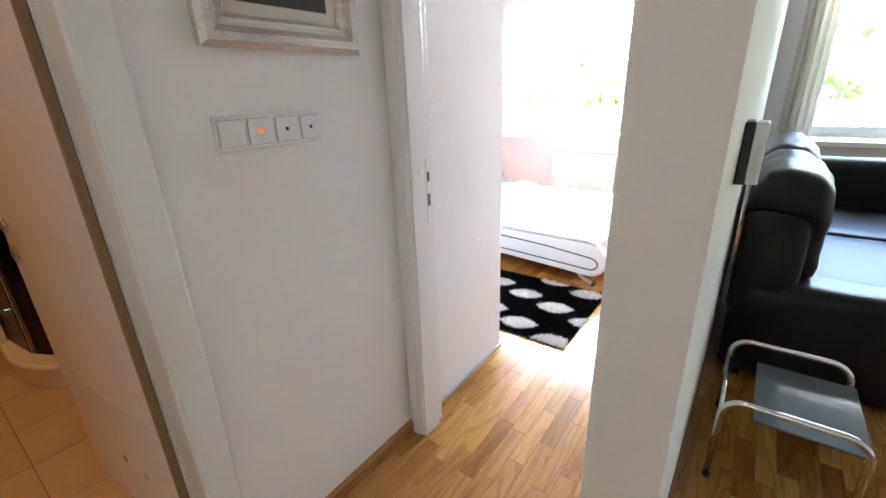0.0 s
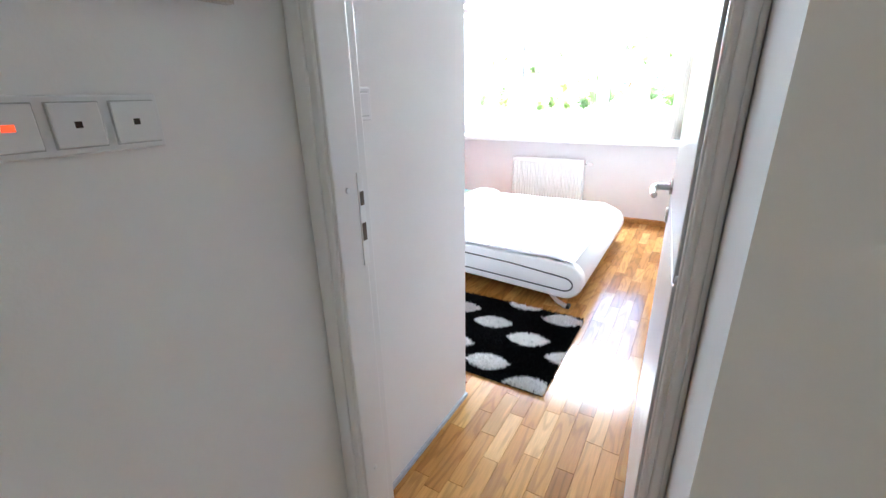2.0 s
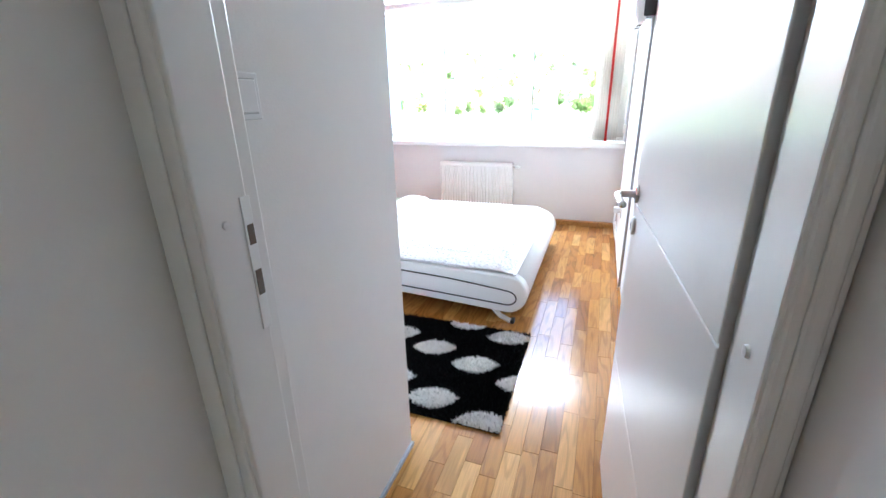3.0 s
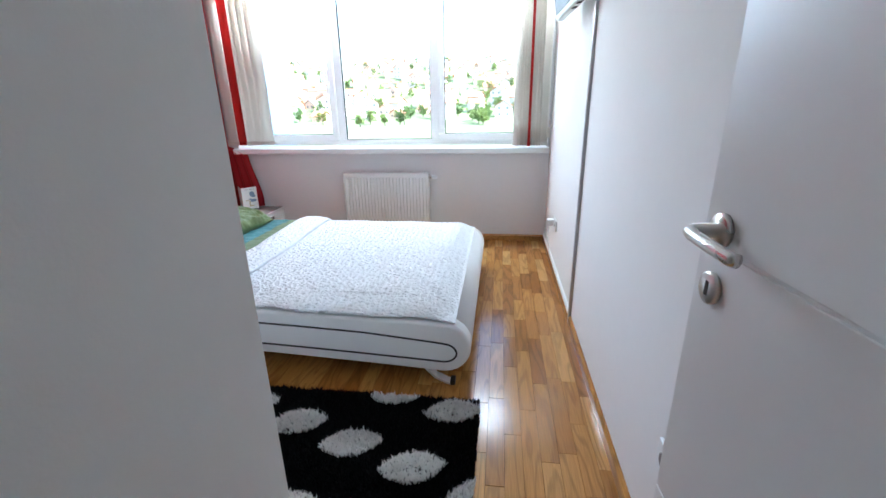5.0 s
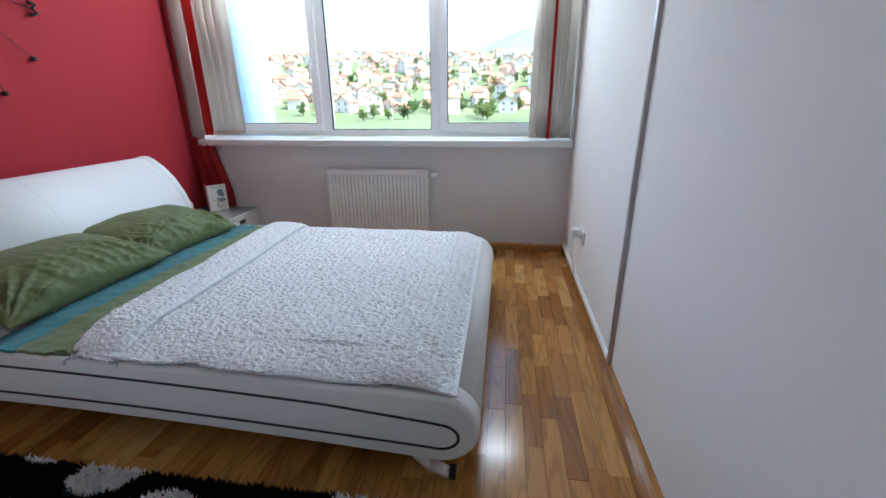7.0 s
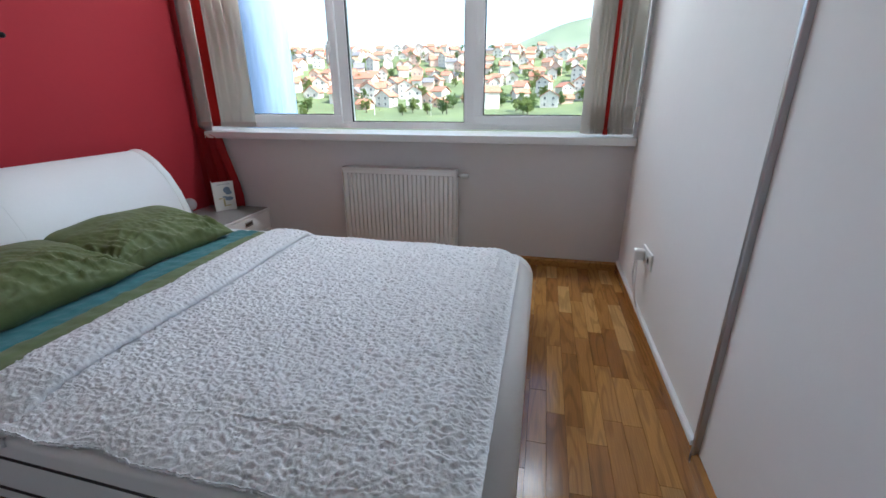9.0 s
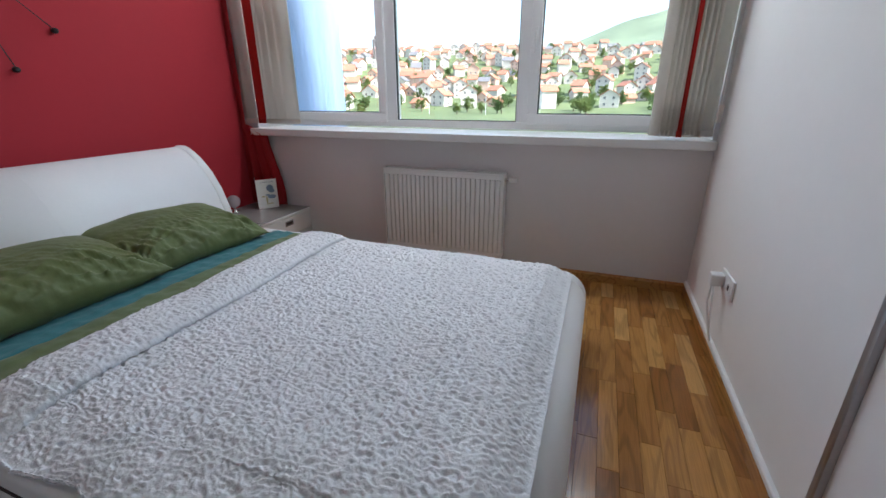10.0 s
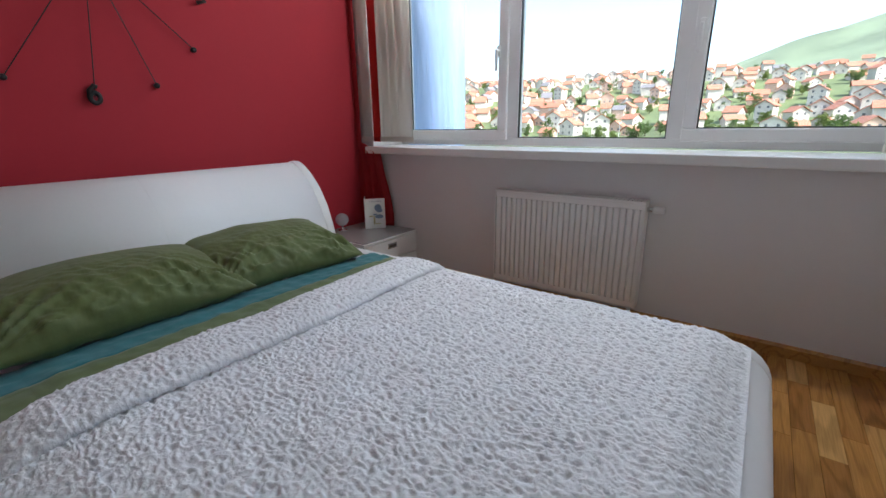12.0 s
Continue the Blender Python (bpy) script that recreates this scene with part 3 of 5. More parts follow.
for ya, yb in ((-0.714, -0.655), (-2.39, -2.331)):
    bed_part("headboard_edge", prism([(x - 0.004, z + 0.006) for x, z in front + roll] + back, "y", ya, yb, 0.014, 3), LEATHER_W, "", True)
bed_part("seam", tube([(x - 0.0003, -1.52, z) for x, z in front], 0.0012, 5), LEATHER_W, "stitched middle seam", True, hb)
for x in (-0.75, -2.35):
    for y in ((-2.238, -0.69) if x > -1 else (-1.95, -0.95)):
        bm = bmesh.new()
        pts = [(x - 0.02, 0.12), (x + 0.005, 0.075), (x + 0.045, 0.035), (x + 0.10, 0.010), (x + 0.125, 0.004)]
        vs = []
        for i, (px, pz) in enumerate(pts):
            dx, dz = (pts[min(i + 1, 4)][0] - pts[max(i - 1, 0)][0]), (pts[min(i + 1, 4)][1] - pts[max(i - 1, 0)][1])
            ln = math.hypot(dx, dz)
            nx, nzz = -dz / ln * 0.005, dx / ln * 0.005
            vs.append([bm.verts.new((px + nx, y - 0.022, pz + nzz)), bm.verts.new((px + nx, y + 0.022, pz + nzz)), bm.verts.new((px - nx, y + 0.022, max(0.0, pz - nzz))), bm.verts.new((px - nx, y - 0.022, max(0.0, pz - nzz)))])
        for a, b in zip(vs, vs[1:]):
            for k in range(4):
                bm.faces.new((a[k], b[k], b[(k + 1) % 4], a[(k + 1) % 4]))
        bm.faces.new(vs[0])
        bm.faces.new(list(reversed(vs[-1])))
        bmesh.ops.recalc_face_normals(bm, faces=bm.faces[:])
        leg = bed_part("leg", bm, LEG_METAL, "curved flat chrome leg")
        part("foot_pad", box_bm((x + 0.112, y - 0.024, 0.0), (x + 0.135, y + 0.024, 0.022), 0.003), RUBBER, leg, "black plastic foot")
bed_part("slatted_base", box_bm((-2.6, -2.18, 0.20), (-0.70, -0.74, 0.24)), RUBBER)

mattress = tagged(finish("mattress", box_bm((-2.60, -2.165, 0.242), (-0.735, -0.755, 0.352), 0.04, 4), SHEET, None, "", True), "mattress in a lilac and white striped fitted sheet on the bed", "mattress")


def smooth01(t):
    t = max(0.0, min(1.0, t))
    return t * t * (3 - 2 * t)


def crinkle(x, y):
    """Puckered cloth: short ridges a few centimetres apart."""
    wx, wy = nz(x * 9, y * 9, 3.1) * 0.02, nz(x * 9, y * 9, 7.7) * 0.02
    row = 0.65 + 0.35 * math.sin(2 * math.pi * (x + wx) / 0.034)
    a = (1 - abs(nz((x + wx) * 36, (y + wy) * 74 + 25 * wx, 1.3)) * 2.6) * row
    b = 1 - abs(nz((x + wx) * 96, (y + wy) * 88, 5.9)) * 2.6
    c = nz(x * 5, y * 5, 9.0)
    return 0.0058 * a + 0.0036 * b + 0.006 * c


def cover(x0, x1, near, far, top, hem, foot=None, lump=0.0):
    """Place of a bed cover over the mattress, from its near hem round the top to its far hem."""
    run = near + far + 1.28

    def at(u, v):
        x = x0 + (x1 - x0) * u
        s = v * run
        if s < near:
            k = s / near
            y = -2.10 - 0.150 * smooth01((1 - k) * 1.1) ** 0.8
            z = top - 0.006 - (top - 0.006 - hem) * (1 - k) ** 1.6
            z += 0.012 * nz(x * 4.5, 0.3, lump)
            y += 0.018 * nz(x * 7, 2.2, lump) * (1 - k)
        elif s < near + 1.28:
            y = -2.10 + (s - near)
            e = min(s - near, near + 1.28 - s)
            z = top - 0.006 * (1 - smooth01(e / 0.07))
        else:
            k = (s - near - 1.28) / far
            y = -0.82 + 0.10 * smooth01(k * 1.2)
            z = top - 0.006 - (top - 0.006 - hem) * k ** 2
        if foot is not None:
            e = (foot - x) / 0.12
            z -= max(0.0, z - 0.325) * (1 - smooth01(e))
        if y > -2.263:
            over = max(0.0, x + 0.667)
            z = max(z, 0.193 + math.sqrt(0.125 ** 2 - over ** 2) + 0.013 + 0.45 * arch(x))
        return x, y, z
    return at


# duvet end with a teal and a green band, seen between pillows and coverlet
base = cover(-2.28, -1.84, 0.20, 0.14, 0.366, 0.318, None, 4.0)


def duvet_at(u, v):
    x, y, z = base(u, v)
    return Vector((x + 0.02 * nz(y * 2.3, 1.0, 8.0), y, z + 0.006 * nz(x * 22, y * 16, 2.0) + 0.003 * nz(x * 60, y * 40, 6.0)))


duvet = empty("duvet", (0, 0, 0), "cotton duvet", "duvet")
solid(grid_mesh("teal_band", 14, 150, lambda u, v: duvet_at(u * 0.32, v), TEAL, duvet, "teal cotton band"), 0.012)
solid(grid_mesh("green_band", 26, 150, lambda u, v: duvet_at(0.32 + u * 0.68, v), GREEN_D, duvet, "olive green cotton band"), 0.012)
tagged(duvet, "cotton duvet with teal and olive bands over the mattress", "duvet")

cov = cover(-1.90, -0.612, 0.20, 0.14, 0.384, 0.330, -0.610, 1.0)


def coverlet_at(u, v):
    x, y, z = cov(u, v)
    skew = 0.03 * (y + 1.45)
    c = crinkle(x, y + z) * (0.25 + 0.75 * smooth01(min(u, 1 - u, v, 1 - v) / 0.025))
    out = -1 if y < -2.24 else 0
    return Vector((x - skew * (1 - u), y + out * c * 0.9 + 0.004 * nz(x * 40, y * 40, z * 40), max(z + (c if out == 0 else 0.3 * c), 0.193 + math.sqrt(0.125 ** 2 - max(0.0, x + 0.667) ** 2) + 0.007)))


cl = tagged(solid(grid_mesh("bedspread", 400, 500, coverlet_at, COVERLET), 0.006), "white crinkled cotton bedspread covering the bed", "bedspread")
band = cover(-1.975, -1.757, 0.205, 0.14, 0.421, 0.322, None, 1.0)


def fold_at(u, v):
    x, y, z = band(u, v)
    skew = 0.03 * (y + 1.45)
    c = crinkle(x + 5, y + z)
    w = math.sin(u * math.pi) ** 0.25
    out = -1 if y < -2.24 else 0
    return Vector((x - skew * (1 - u * 0.5) + 0.012 * nz(y * 3, 4.4), y + out * (0.008 + c * 0.9), z + (c if out == 0 else 0.3 * c) + 0.034 * (w - 1)))


fl = grid_mesh("turned_edge", 64, 440, fold_at, COVERLET, cl, "turned-back top edge of the bedspread")
solid(fl, 0.01)


def pillow(loc, rot, w, d, h, seed, label):
    def place(sign):
        def at(u, v):
            a, b = u * 2 - 1, v * 2 - 1
            f = (max(0.0, 1 - abs(a) ** 2.2) * max(0.0, 1 - abs(b) ** 2.2)) ** 0.62
            x = a * w / 2 * (1 - 0.07 * (1 - b * b) * a * a)
            y = b * d / 2 * (1 - 0.09 * (1 - a * a) * b * b)
            # folds fan out from the two front corners and rise from the front edge
            wr = 0.0
            for ca in (-1, 1):
                da, db = a - ca * 1.05, b + 1.05
                rr, an = math.hypot(da, db), math.atan2(db, da * ca)
                fan = max(0.0, 1 - abs(nz(an * 4.6 + seed * ca, rr * 0.9, seed)) * 3.4)
                wr += 0.025 * fan * smooth01((1.25 - rr) / 0.9)
            up = max(0.0, 1 - abs(nz(a * 6.5 + 1.4 * b + seed, b * 1.1 - a, seed * 2)) * 3.0)
            wr += 0.013 * up * smooth01((0.35 - b) / 1.0) + 0.006 * nz(a * 3 + seed, b * 3, seed)
            wr += 0.006 * max(0.0, 1 - abs(nz(a * 13 + 5 * b, b * 6 - 3 * a + seed, 1.1)) * 3.0) * smooth01((0.8 - b) / 1.2)
            wr *= min(1.0, f * 2.6)
            return Vector((x, y, sign * (h / 2 * f + (wr if f > 0.02 else 0)) + 0.008 * nz(a * 2, b * 2, seed + 4)))
        return at
    n = 84
    top, bot = place(1), place(-0.75)
    vs = [top(i / n, j / n) for j in range(n + 1) for i in range(n + 1)]
    off = len(vs)
    vs += [bot(i / n, j / n) for j in range(n + 1) for i in range(n + 1)]
    fs = []
    for j in range(n):
        for i in range(n):
            q = (j * (n + 1) + i, j * (n + 1) + i + 1, (j + 1) * (n + 1) + i + 1, (j + 1) * (n + 1) + i)
            fs.append(q)
            fs.append(tuple(off + k for k in reversed(q)))
    me = bpy.data.meshes.new("pillow")
    me.from_pydata([tuple(v) for v in vs], [], fs)
    me.materials.append(GREEN)
    bm = bmesh.new()
    bm.from_mesh(me)
    bmesh.ops.remove_doubles(bm, verts=bm.verts[:], dist=0.0008)
    bm.to_mesh(me)
    bm.free()
    for f in me.polygons:
        f.use_smooth = True
    ob = new("pillow", me)
    ob.matrix_world = pose(*loc, *rot)
    return tagged(ob, label, "pillow", "pillows on the bed")


pillow((-2.478, -1.800, 0.448), (11, 0, 90), 0.80, 0.53, 0.215, 1.7, "plump olive green pillow, creased, leaning on the headboard")
pillow((-2.488, -1.165, 0.448), (14, 0, 86), 0.71, 0.52, 0.195, 5.2, "olive green pillow overlapped by its neighbour on the bed")

# ---------------------------------------------------------------- radiator
rad = empty("radiator", (-1.49, YW, 0.1), "white ribbed panel radiator under the window sill", "radiator")
RX0, RX1, RZ0, RZ1, RY = -1.894, -1.085, 0.10, 0.645, -0.078
inv = Matrix.Translation(-Vector(rad.location))


def rad_part(name, bm, material, label="", parent=rad, smooth=False):
    o = part(name, bm, material, parent, label, smooth)
    if parent is rad:
        o.matrix_local = inv
    return o


outline = []
n = 25
pitch = (RX1 - RX0 - 0.03) / n
outline.append((RX0, RY + 0.013))
for i in range(n):
    x = RX0 + 0.015 + i * pitch
    outline += [(x, RY + 0.013), (x + 0.005, RY), (x + pitch - 0.009, RY), (x + pitch - 0.004, RY + 0.013)]
outline += [(RX1, RY + 0.013), (RX1, RY + 0.025), (RX0, RY + 0.025)]
panel = rad_part("front_panel", prism(outline, "z", RZ0 + 0.03, RZ1 - 0.042), ENAMEL)
for z0 in (RZ0, RZ1 - 0.042):
    rad_part("panel_edge", box_bm((RX0, RY + 0.004, z0), (RX1, RY + 0.025, z0 + 0.030), 0.004, 3), ENAMEL)
rad_part("back_panel", box_bm((RX0, RY + 0.062, RZ0), (RX1, RY + 0.074, RZ1 - 0.012), 0.003), ENAMEL)
for x in (RX0 - 0.002, RX1 - 0.004):
    rad_part("side_cover", box_bm((x, RY - 0.003, RZ0), (x + 0.006, RY + 0.078, RZ1), 0.002), ENAMEL)
bm = bmesh.new()
for y in (RY, RY + 0.07):
    add_box(bm, (RX0, y - 0.002, RZ1 - 0.012), (RX1, y + 0.006, RZ1), 0.002)
for i in range(40):
    x = RX0 + 0.01 + i * 0.0203
    add_box(bm, (x, RY + 0.006, RZ1 - 0.004), (x + 0.005, RY + 0.07, RZ1 - 0.001))
rad_part("top_grille", bm, ENAMEL)
v = rad_part("valve", tube([(RX1, RY + 0.035, 0.605), (RX1 + 0.03, RY + 0.035, 0.605)], 0.011, 12), CHROME, "chrome valve", smooth=True)
rad_part("knob", lathe([(0.0001, 0), (0.015, 0.0), (0.017, 0.006), (0.016, 0.045), (0.012, 0.05), (0.0001, 0.05)], (RX1 + 0.03, RY + 0.035, 0.605), "x", 18), PVC, "", v, True)
rad_part("pipe", tube([(RX1 - 0.03, RY + 0.042, 0.12), (RX1 - 0.03, RY + 0.042, 0.0)], 0.008, 8), ENAMEL, "", rad, True)
for x in (RX0 + 0.12, RX1 - 0.14):
    rad_part("bracket", box_bm((x, RY + 0.07, 0.2), (x + 0.02, YW, 0.55)), ENAMEL)

# ---------------------------------------------------------------- nightstand and what stands on it
ns = empty("nightstand", (-2.84, -0.245, 0), "low white lacquered nightstand with two drawers and a glossy top", "nightstand")
inv_ns = Matrix.Translation((2.84, 0.245, 0))


def ns_part(name, bm, material, label="", parent=ns, smooth=False):
    o = part(name, bm, material, parent, label, smooth)
    if parent is ns:
        o.matrix_local = inv_ns
    return o


ns_part("body", box_bm((-3.07, -0.495, 0.0), (-2.602, 0.012, 0.282), 0.003), LACQUER)
ns_part("top", box_bm((-3.075, -0.50, 0.284), (-2.575, 0.018, 0.296), 0.003), LACQUER)
ns_part("glass_plate", box_bm((-3.065, -0.49, 0.2965), (-2.585, 0.008, 0.3005), 0.001), mat("glossy_grey_glass", (0.30, 0.29, 0.28), 0.05, var=0.02, bump=0.0, rough_var=0.02), "glossy glass plate")
for z0, z1 in ((0.148, 0.278), (0.012, 0.142)):
    d = ns_part("drawer", box_bm((-2.60, -0.492, z0), (-2.58, 0.008, z1), 0.003), LACQUER)
    h = ns_part("handle", box_bm((-2.582, -0.285, z1 - 0.06), (-2.576, -0.20, z1 - 0.022), 0.002), CHROME, "square chrome recessed handle", d)
    ns_part("recess", box_bm((-2.5765, -0.277, z1 - 0.052), (-2.5752, -0.208, z1 - 0.030)), DARK_HOLE, "", h)

card = empty("greeting_card", (-2.83, -0.13, 0.301), "white folded greeting card with a blue flower drawing", "card")
p0, p1, fold = Vector((-2.79, -0.082, 0)), Vector((-2.878, -0.196, 0)), Vector((0, 0, 0.215))
nrm = Vector((p1.y - p0.y, -(p1.x - p0.x), 0)).normalized()
if nrm.x < 0:
    nrm = -nrm


def leaf_bm(a, b, t, h):
    bm = bmesh.new()
    d = Vector((-(b - a).y, (b - a).x, 0)).normalized() * t
    base_v = [a, b, b + d, a + d]
    lo = [bm.verts.new(q) for q in base_v]
    hi = [bm.verts.new(q + Vector((0, 0, h))) for q in base_v]
    bm.faces.new(lo)
    bm.faces.new(hi)
    for k in range(4):
        bm.faces.new((lo[k], lo[(k + 1) % 4], hi[(k + 1) % 4], hi[k]))
    bmesh.ops.recalc_face_normals(bm, faces=bm.faces[:])
    return bm


def on_card(o):
    o.matrix_local = Matrix.Translation((2.83, 0.13, 0))
    return o


fr = on_card(part("front_leaf", leaf_bm(p0, p1, 0.0012, 0.215), PAPER, card))
on_card(part("back_leaf", leaf_bm(p1, Vector((-2.965, -0.105, 0)), 0.0012, 0.215), PAPER, card))


def card_mark(s, z, w, h, material):
    """A flat printed mark s along the front leaf from its right edge, at height z."""
    o = p0 + (p1 - p0) * s + nrm * 0.0018
    ax = (p1 - p0).normalized()
    bm = bmesh.new()
    vs = [bm.verts.new(o + ax * (w / 2 * math.cos(a)) + Vector((0, 0, z + h / 2 * math.sin(a)))) for a in [2 * math.pi * k / 12 for k in range(12)]]
    bm.faces.new(vs)
    part("print", bm, material, fr)


for s, z, w, h, m in ((0.35, 0.15, 0.05, 0.05, PRINT), (0.28, 0.13, 0.045, 0.03, PRINT), (0.30, 0.085, 0.06, 0.03, PRINT), (0.5, 0.10, 0.03, 0.012, PRINT), (0.55, 0.06, 0.012, 0.07, PRINT_Y), (0.7, 0.09, 0.03, 0.01, PRINT_Y), (0.4, 0.035, 0.05, 0.008, PRINT_Y)):
    card_mark(s, z, w, h, m)
for i in range(7):
    card_mark(0.2 + i * 0.09, 0.195, 0.008, 0.006, GREY_INK)

lamp = empty("table_lamp", (-2.985, -0.315, 0.301), "small table lamp with a clear glass globe on a chrome base", "lamp")
part("base", lathe([(0.0001, 0), (0.03, 0), (0.03, 0.006), (0.012, 0.012), (0.009, 0.03), (0.014, 0.036), (0.0001, 0.036)], (0, 0, 0), "z", 20), CHROME, lamp, "", True)
R = 0.045
part("globe", lathe([(max(0.0001, R * math.sin(math.pi * k / 14)), 0.078 - R * math.cos(math.pi * k / 14)) for k in range(15)], (0, 0, 0), "z", 24), GLOBE, lamp, "clear ribbed glass globe", True)
part("bulb", lathe([(0.0001, 0.036), (0.008, 0.038), (0.014, 0.06), (0.012, 0.075), (0.0001, 0.082)], (0, 0, 0), "z", 14), PVC, lamp, "", True)

# ---------------------------------------------------------------- blinds and curtain
blind = empty("vertical_blind", (-1.5, 0.07, 2.19), "ivory vertical blind drawn open to both sides with red slats", "blind")
inv_b = Matrix.Translation((1.5, -0.07, -2.19))


def b_part(name, bm, material, label="", parent=blind, smooth=False):
    o = part(name, bm, material, parent, label, smooth)
    if parent is blind:
        o.matrix_local = inv_b
    return o


b_part("headrail", box_bm((-3.07, -0.045, 2.19), (-0.01, 0.0, 2.235), 0.004), PVC)


def slat(x, y, angle, width, z0, material):
    """One fabric slat turned about its upright axis, with a slight bow and a bottom weight."""
    ca, sa = math.cos(radians(angle)), math.sin(radians(angle))
    bm = bmesh.new()
    k = 6
    rows = []
    for i in range(k + 1):
        s = (i / k - 0.5) * width
        bow = 0.006 * (1 - (2 * i / k - 1) ** 2)
        px, py = x + s * ca - bow * sa, y + s * sa + bow * ca
        rows.append([bm.verts.new((px, py, z)) for z in (z0, 2.19)])
    for a, b in zip(rows, rows[1:]):
        bm.faces.new((a[0], b[0], b[1], a[1]))
    o = b_part("slat", bm, material, "red fabric slat" if material is BLIND_RED else "", blind, True)
    solid(o, 0.0012)
    bm = box_bm((-width / 2 - 0.003, -0.003, z0 - 0.004), (width / 2 + 0.003, 0.003, z0 + 0.028), 0.001)
    bmesh.ops.transform(bm, matrix=Matrix.Translation((x, y, 0)) @ Matrix.Rotation(radians(angle), 4, "Z"), verts=bm.verts[:])
    part("bottom_weight", bm, BLIND if material is not BLIND_RED else BLIND_RED, o)


for x, y, a, w, m in ((-2.982, -0.02, 4, 0.10, BLIND), (-2.893, -0.004, 6, 0.085, BLIND_RED), (-2.80, -0.026, 24, 0.07, BLIND), (-2.76, -0.020, 15, 0.11, BLIND), (-2.70, -0.014, 12, 0.11, BLIND), (-2.632, -0.008, 10, 0.115, BLIND)):
    slat(x, y, a, w, 0.905, m)
for i in range(9):
    x = -0.300 + i * 0.0235
    slat(x, -0.015 + 0.004 * (i % 2), 122 + 4 * math.sin(i * 2.1), 0.088, 0.888, BLIND)
slat(-0.190, -0.068, 20, 0.022, 0.888, BLIND_RED)
slat(-0.075, -0.005, 10, 0.10, 0.888, BLIND)
bm = bmesh.new()
for i in range(8):
    add_box(bm, (-0.300 + i * 0.0235, -0.058, 0.892), (-0.277 + i * 0.0235, -0.055, 0.895))
b_part("bottom_chain", bm, PVC, "white bead chain linking the slats")
cord = b_part("pull_cord", tube([(-0.03, -0.04, 2.19), (-0.032, -0.06, 1.7), (-0.03, -0.085, 1.04)], 0.0022, 6), PVC, "white pull cord")
part("cord_weight", box_bm((-0.041, -0.100, 0.960), (-0.018, -0.070, 1.042), 0.004), BLIND, cord, "ivory plastic cord weight")


def curtain_at(u, v):
    z = 0.31 + v * 1.95
    low = smooth01((0.90 - z) / 0.08)
    left = -3.072
    right = -3.035 + low * (0.185 + 0.10 * smooth01((0.85 - z) / 0.5))
    x = left + (right - left) * u
    return Vector((x, -0.045 + (0.006 + 0.010 * low) * math.sin(u * 21 + 1.2 * nz(0, z * 2, 3)) + 0.006 * nz(u * 4, z * 3, 1), z))


tagged(solid(grid_mesh("curtain", 70, 60, curtain_at, CURTAIN), 0.0015), "sheer dark red curtain gathered in the corner behind the nightstand", "curtain")

# ---------------------------------------------------------------- rug: a shag of short tufts, black with white leaf shapes
RUG = (-2.42, -3.175, -0.495, -2.372)


def is_white(x, y):
    ax, ay, bx, by = -0.256, 0.088, -0.116, -0.305
    dx, dy = x + 0.603, y + 2.452
    det = ax * by - ay * bx
    i, j = (dx * by - dy * bx) / det, (ax * dy - ay * dx) / det
    ri, rj = round(i), round(j)
    for ii in (ri - 1, ri, ri + 1):
        for jj in (rj - 1, rj, rj + 1):
            cx, cy = -0.603 + ii * ax + jj * bx, -2.452 + ii * ay + jj * by
            ex, ey = x - cx, y - cy
            t = radians(14)
            p, q = ex * math.cos(t) + ey * math.sin(t), -ex * math.sin(t) + ey * math.cos(t)
            if abs(p) < 0.122 and abs(q) < 0.070 * (1 - (p / 0.122) ** 2) ** 0.8:
                return 1
    return 0


rug = empty("rug", (-1.46, -2.77, 0), "black shag rug with white leaf shapes lying beside the bed", "rug")
o = part("backing", box_bm((RUG[0], RUG[1], 0.0006), (RUG[2], RUG[3], 0.006), 0.002), RUG_BLACK, rug)
o.matrix_local = Matrix.Translation((1.46, 2.77, 0))
rng = np.random.default_rng(4)
NT = 80000
px, py = rng.uniform(RUG[0], RUG[2], NT), rng.uniform(RUG[1], RUG[3], NT)
hh, ang, lean, la = rng.uniform(0.016, 0.028, NT), rng.uniform(0, math.pi, NT), rng.uniform(0.002, 0.016, NT), rng.uniform(0, 2 * math.pi, NT)
wv = 0.0055
va = np.stack([px - np.cos(ang) * wv, py - np.sin(ang) * wv, np.full(NT, 0.005)], 1)
vb = np.stack([px + np.cos(ang) * wv, py + np.sin(ang) * wv, np.full(NT, 0.005)], 1)
vc = np.stack([px + np.cos(la) * lean, py + np.sin(la) * lean, hh], 1)
vv = np.stack([va, vb, vc], 1).reshape(-1, 3)
white = [is_white(px[k], py[k]) for k in range(NT)]
for nm, want, material, lab in (("black_shag", 0, RUG_BLACK, "black shag pile"), ("white_shag", 1, RUG_WHITE, "white shag leaf shapes")):
    idx = [k for k in range(NT) if white[k] == want]
    me = bpy.data.meshes.new(nm)
    sel = vv.reshape(-1, 3, 3)[idx].reshape(-1, 3) + np.array((1.46, 2.77, 0.0))
    me.from_pydata([tuple(q) for q in sel.tolist()], [], [(3 * k, 3 * k + 1, 3 * k + 2) for k in range(len(idx))])
    me.materials.append(material)
    ob = new(nm, me)
    ob.parent = rug
    ob["label"] = lab
    ob["kind"] = "stuff"

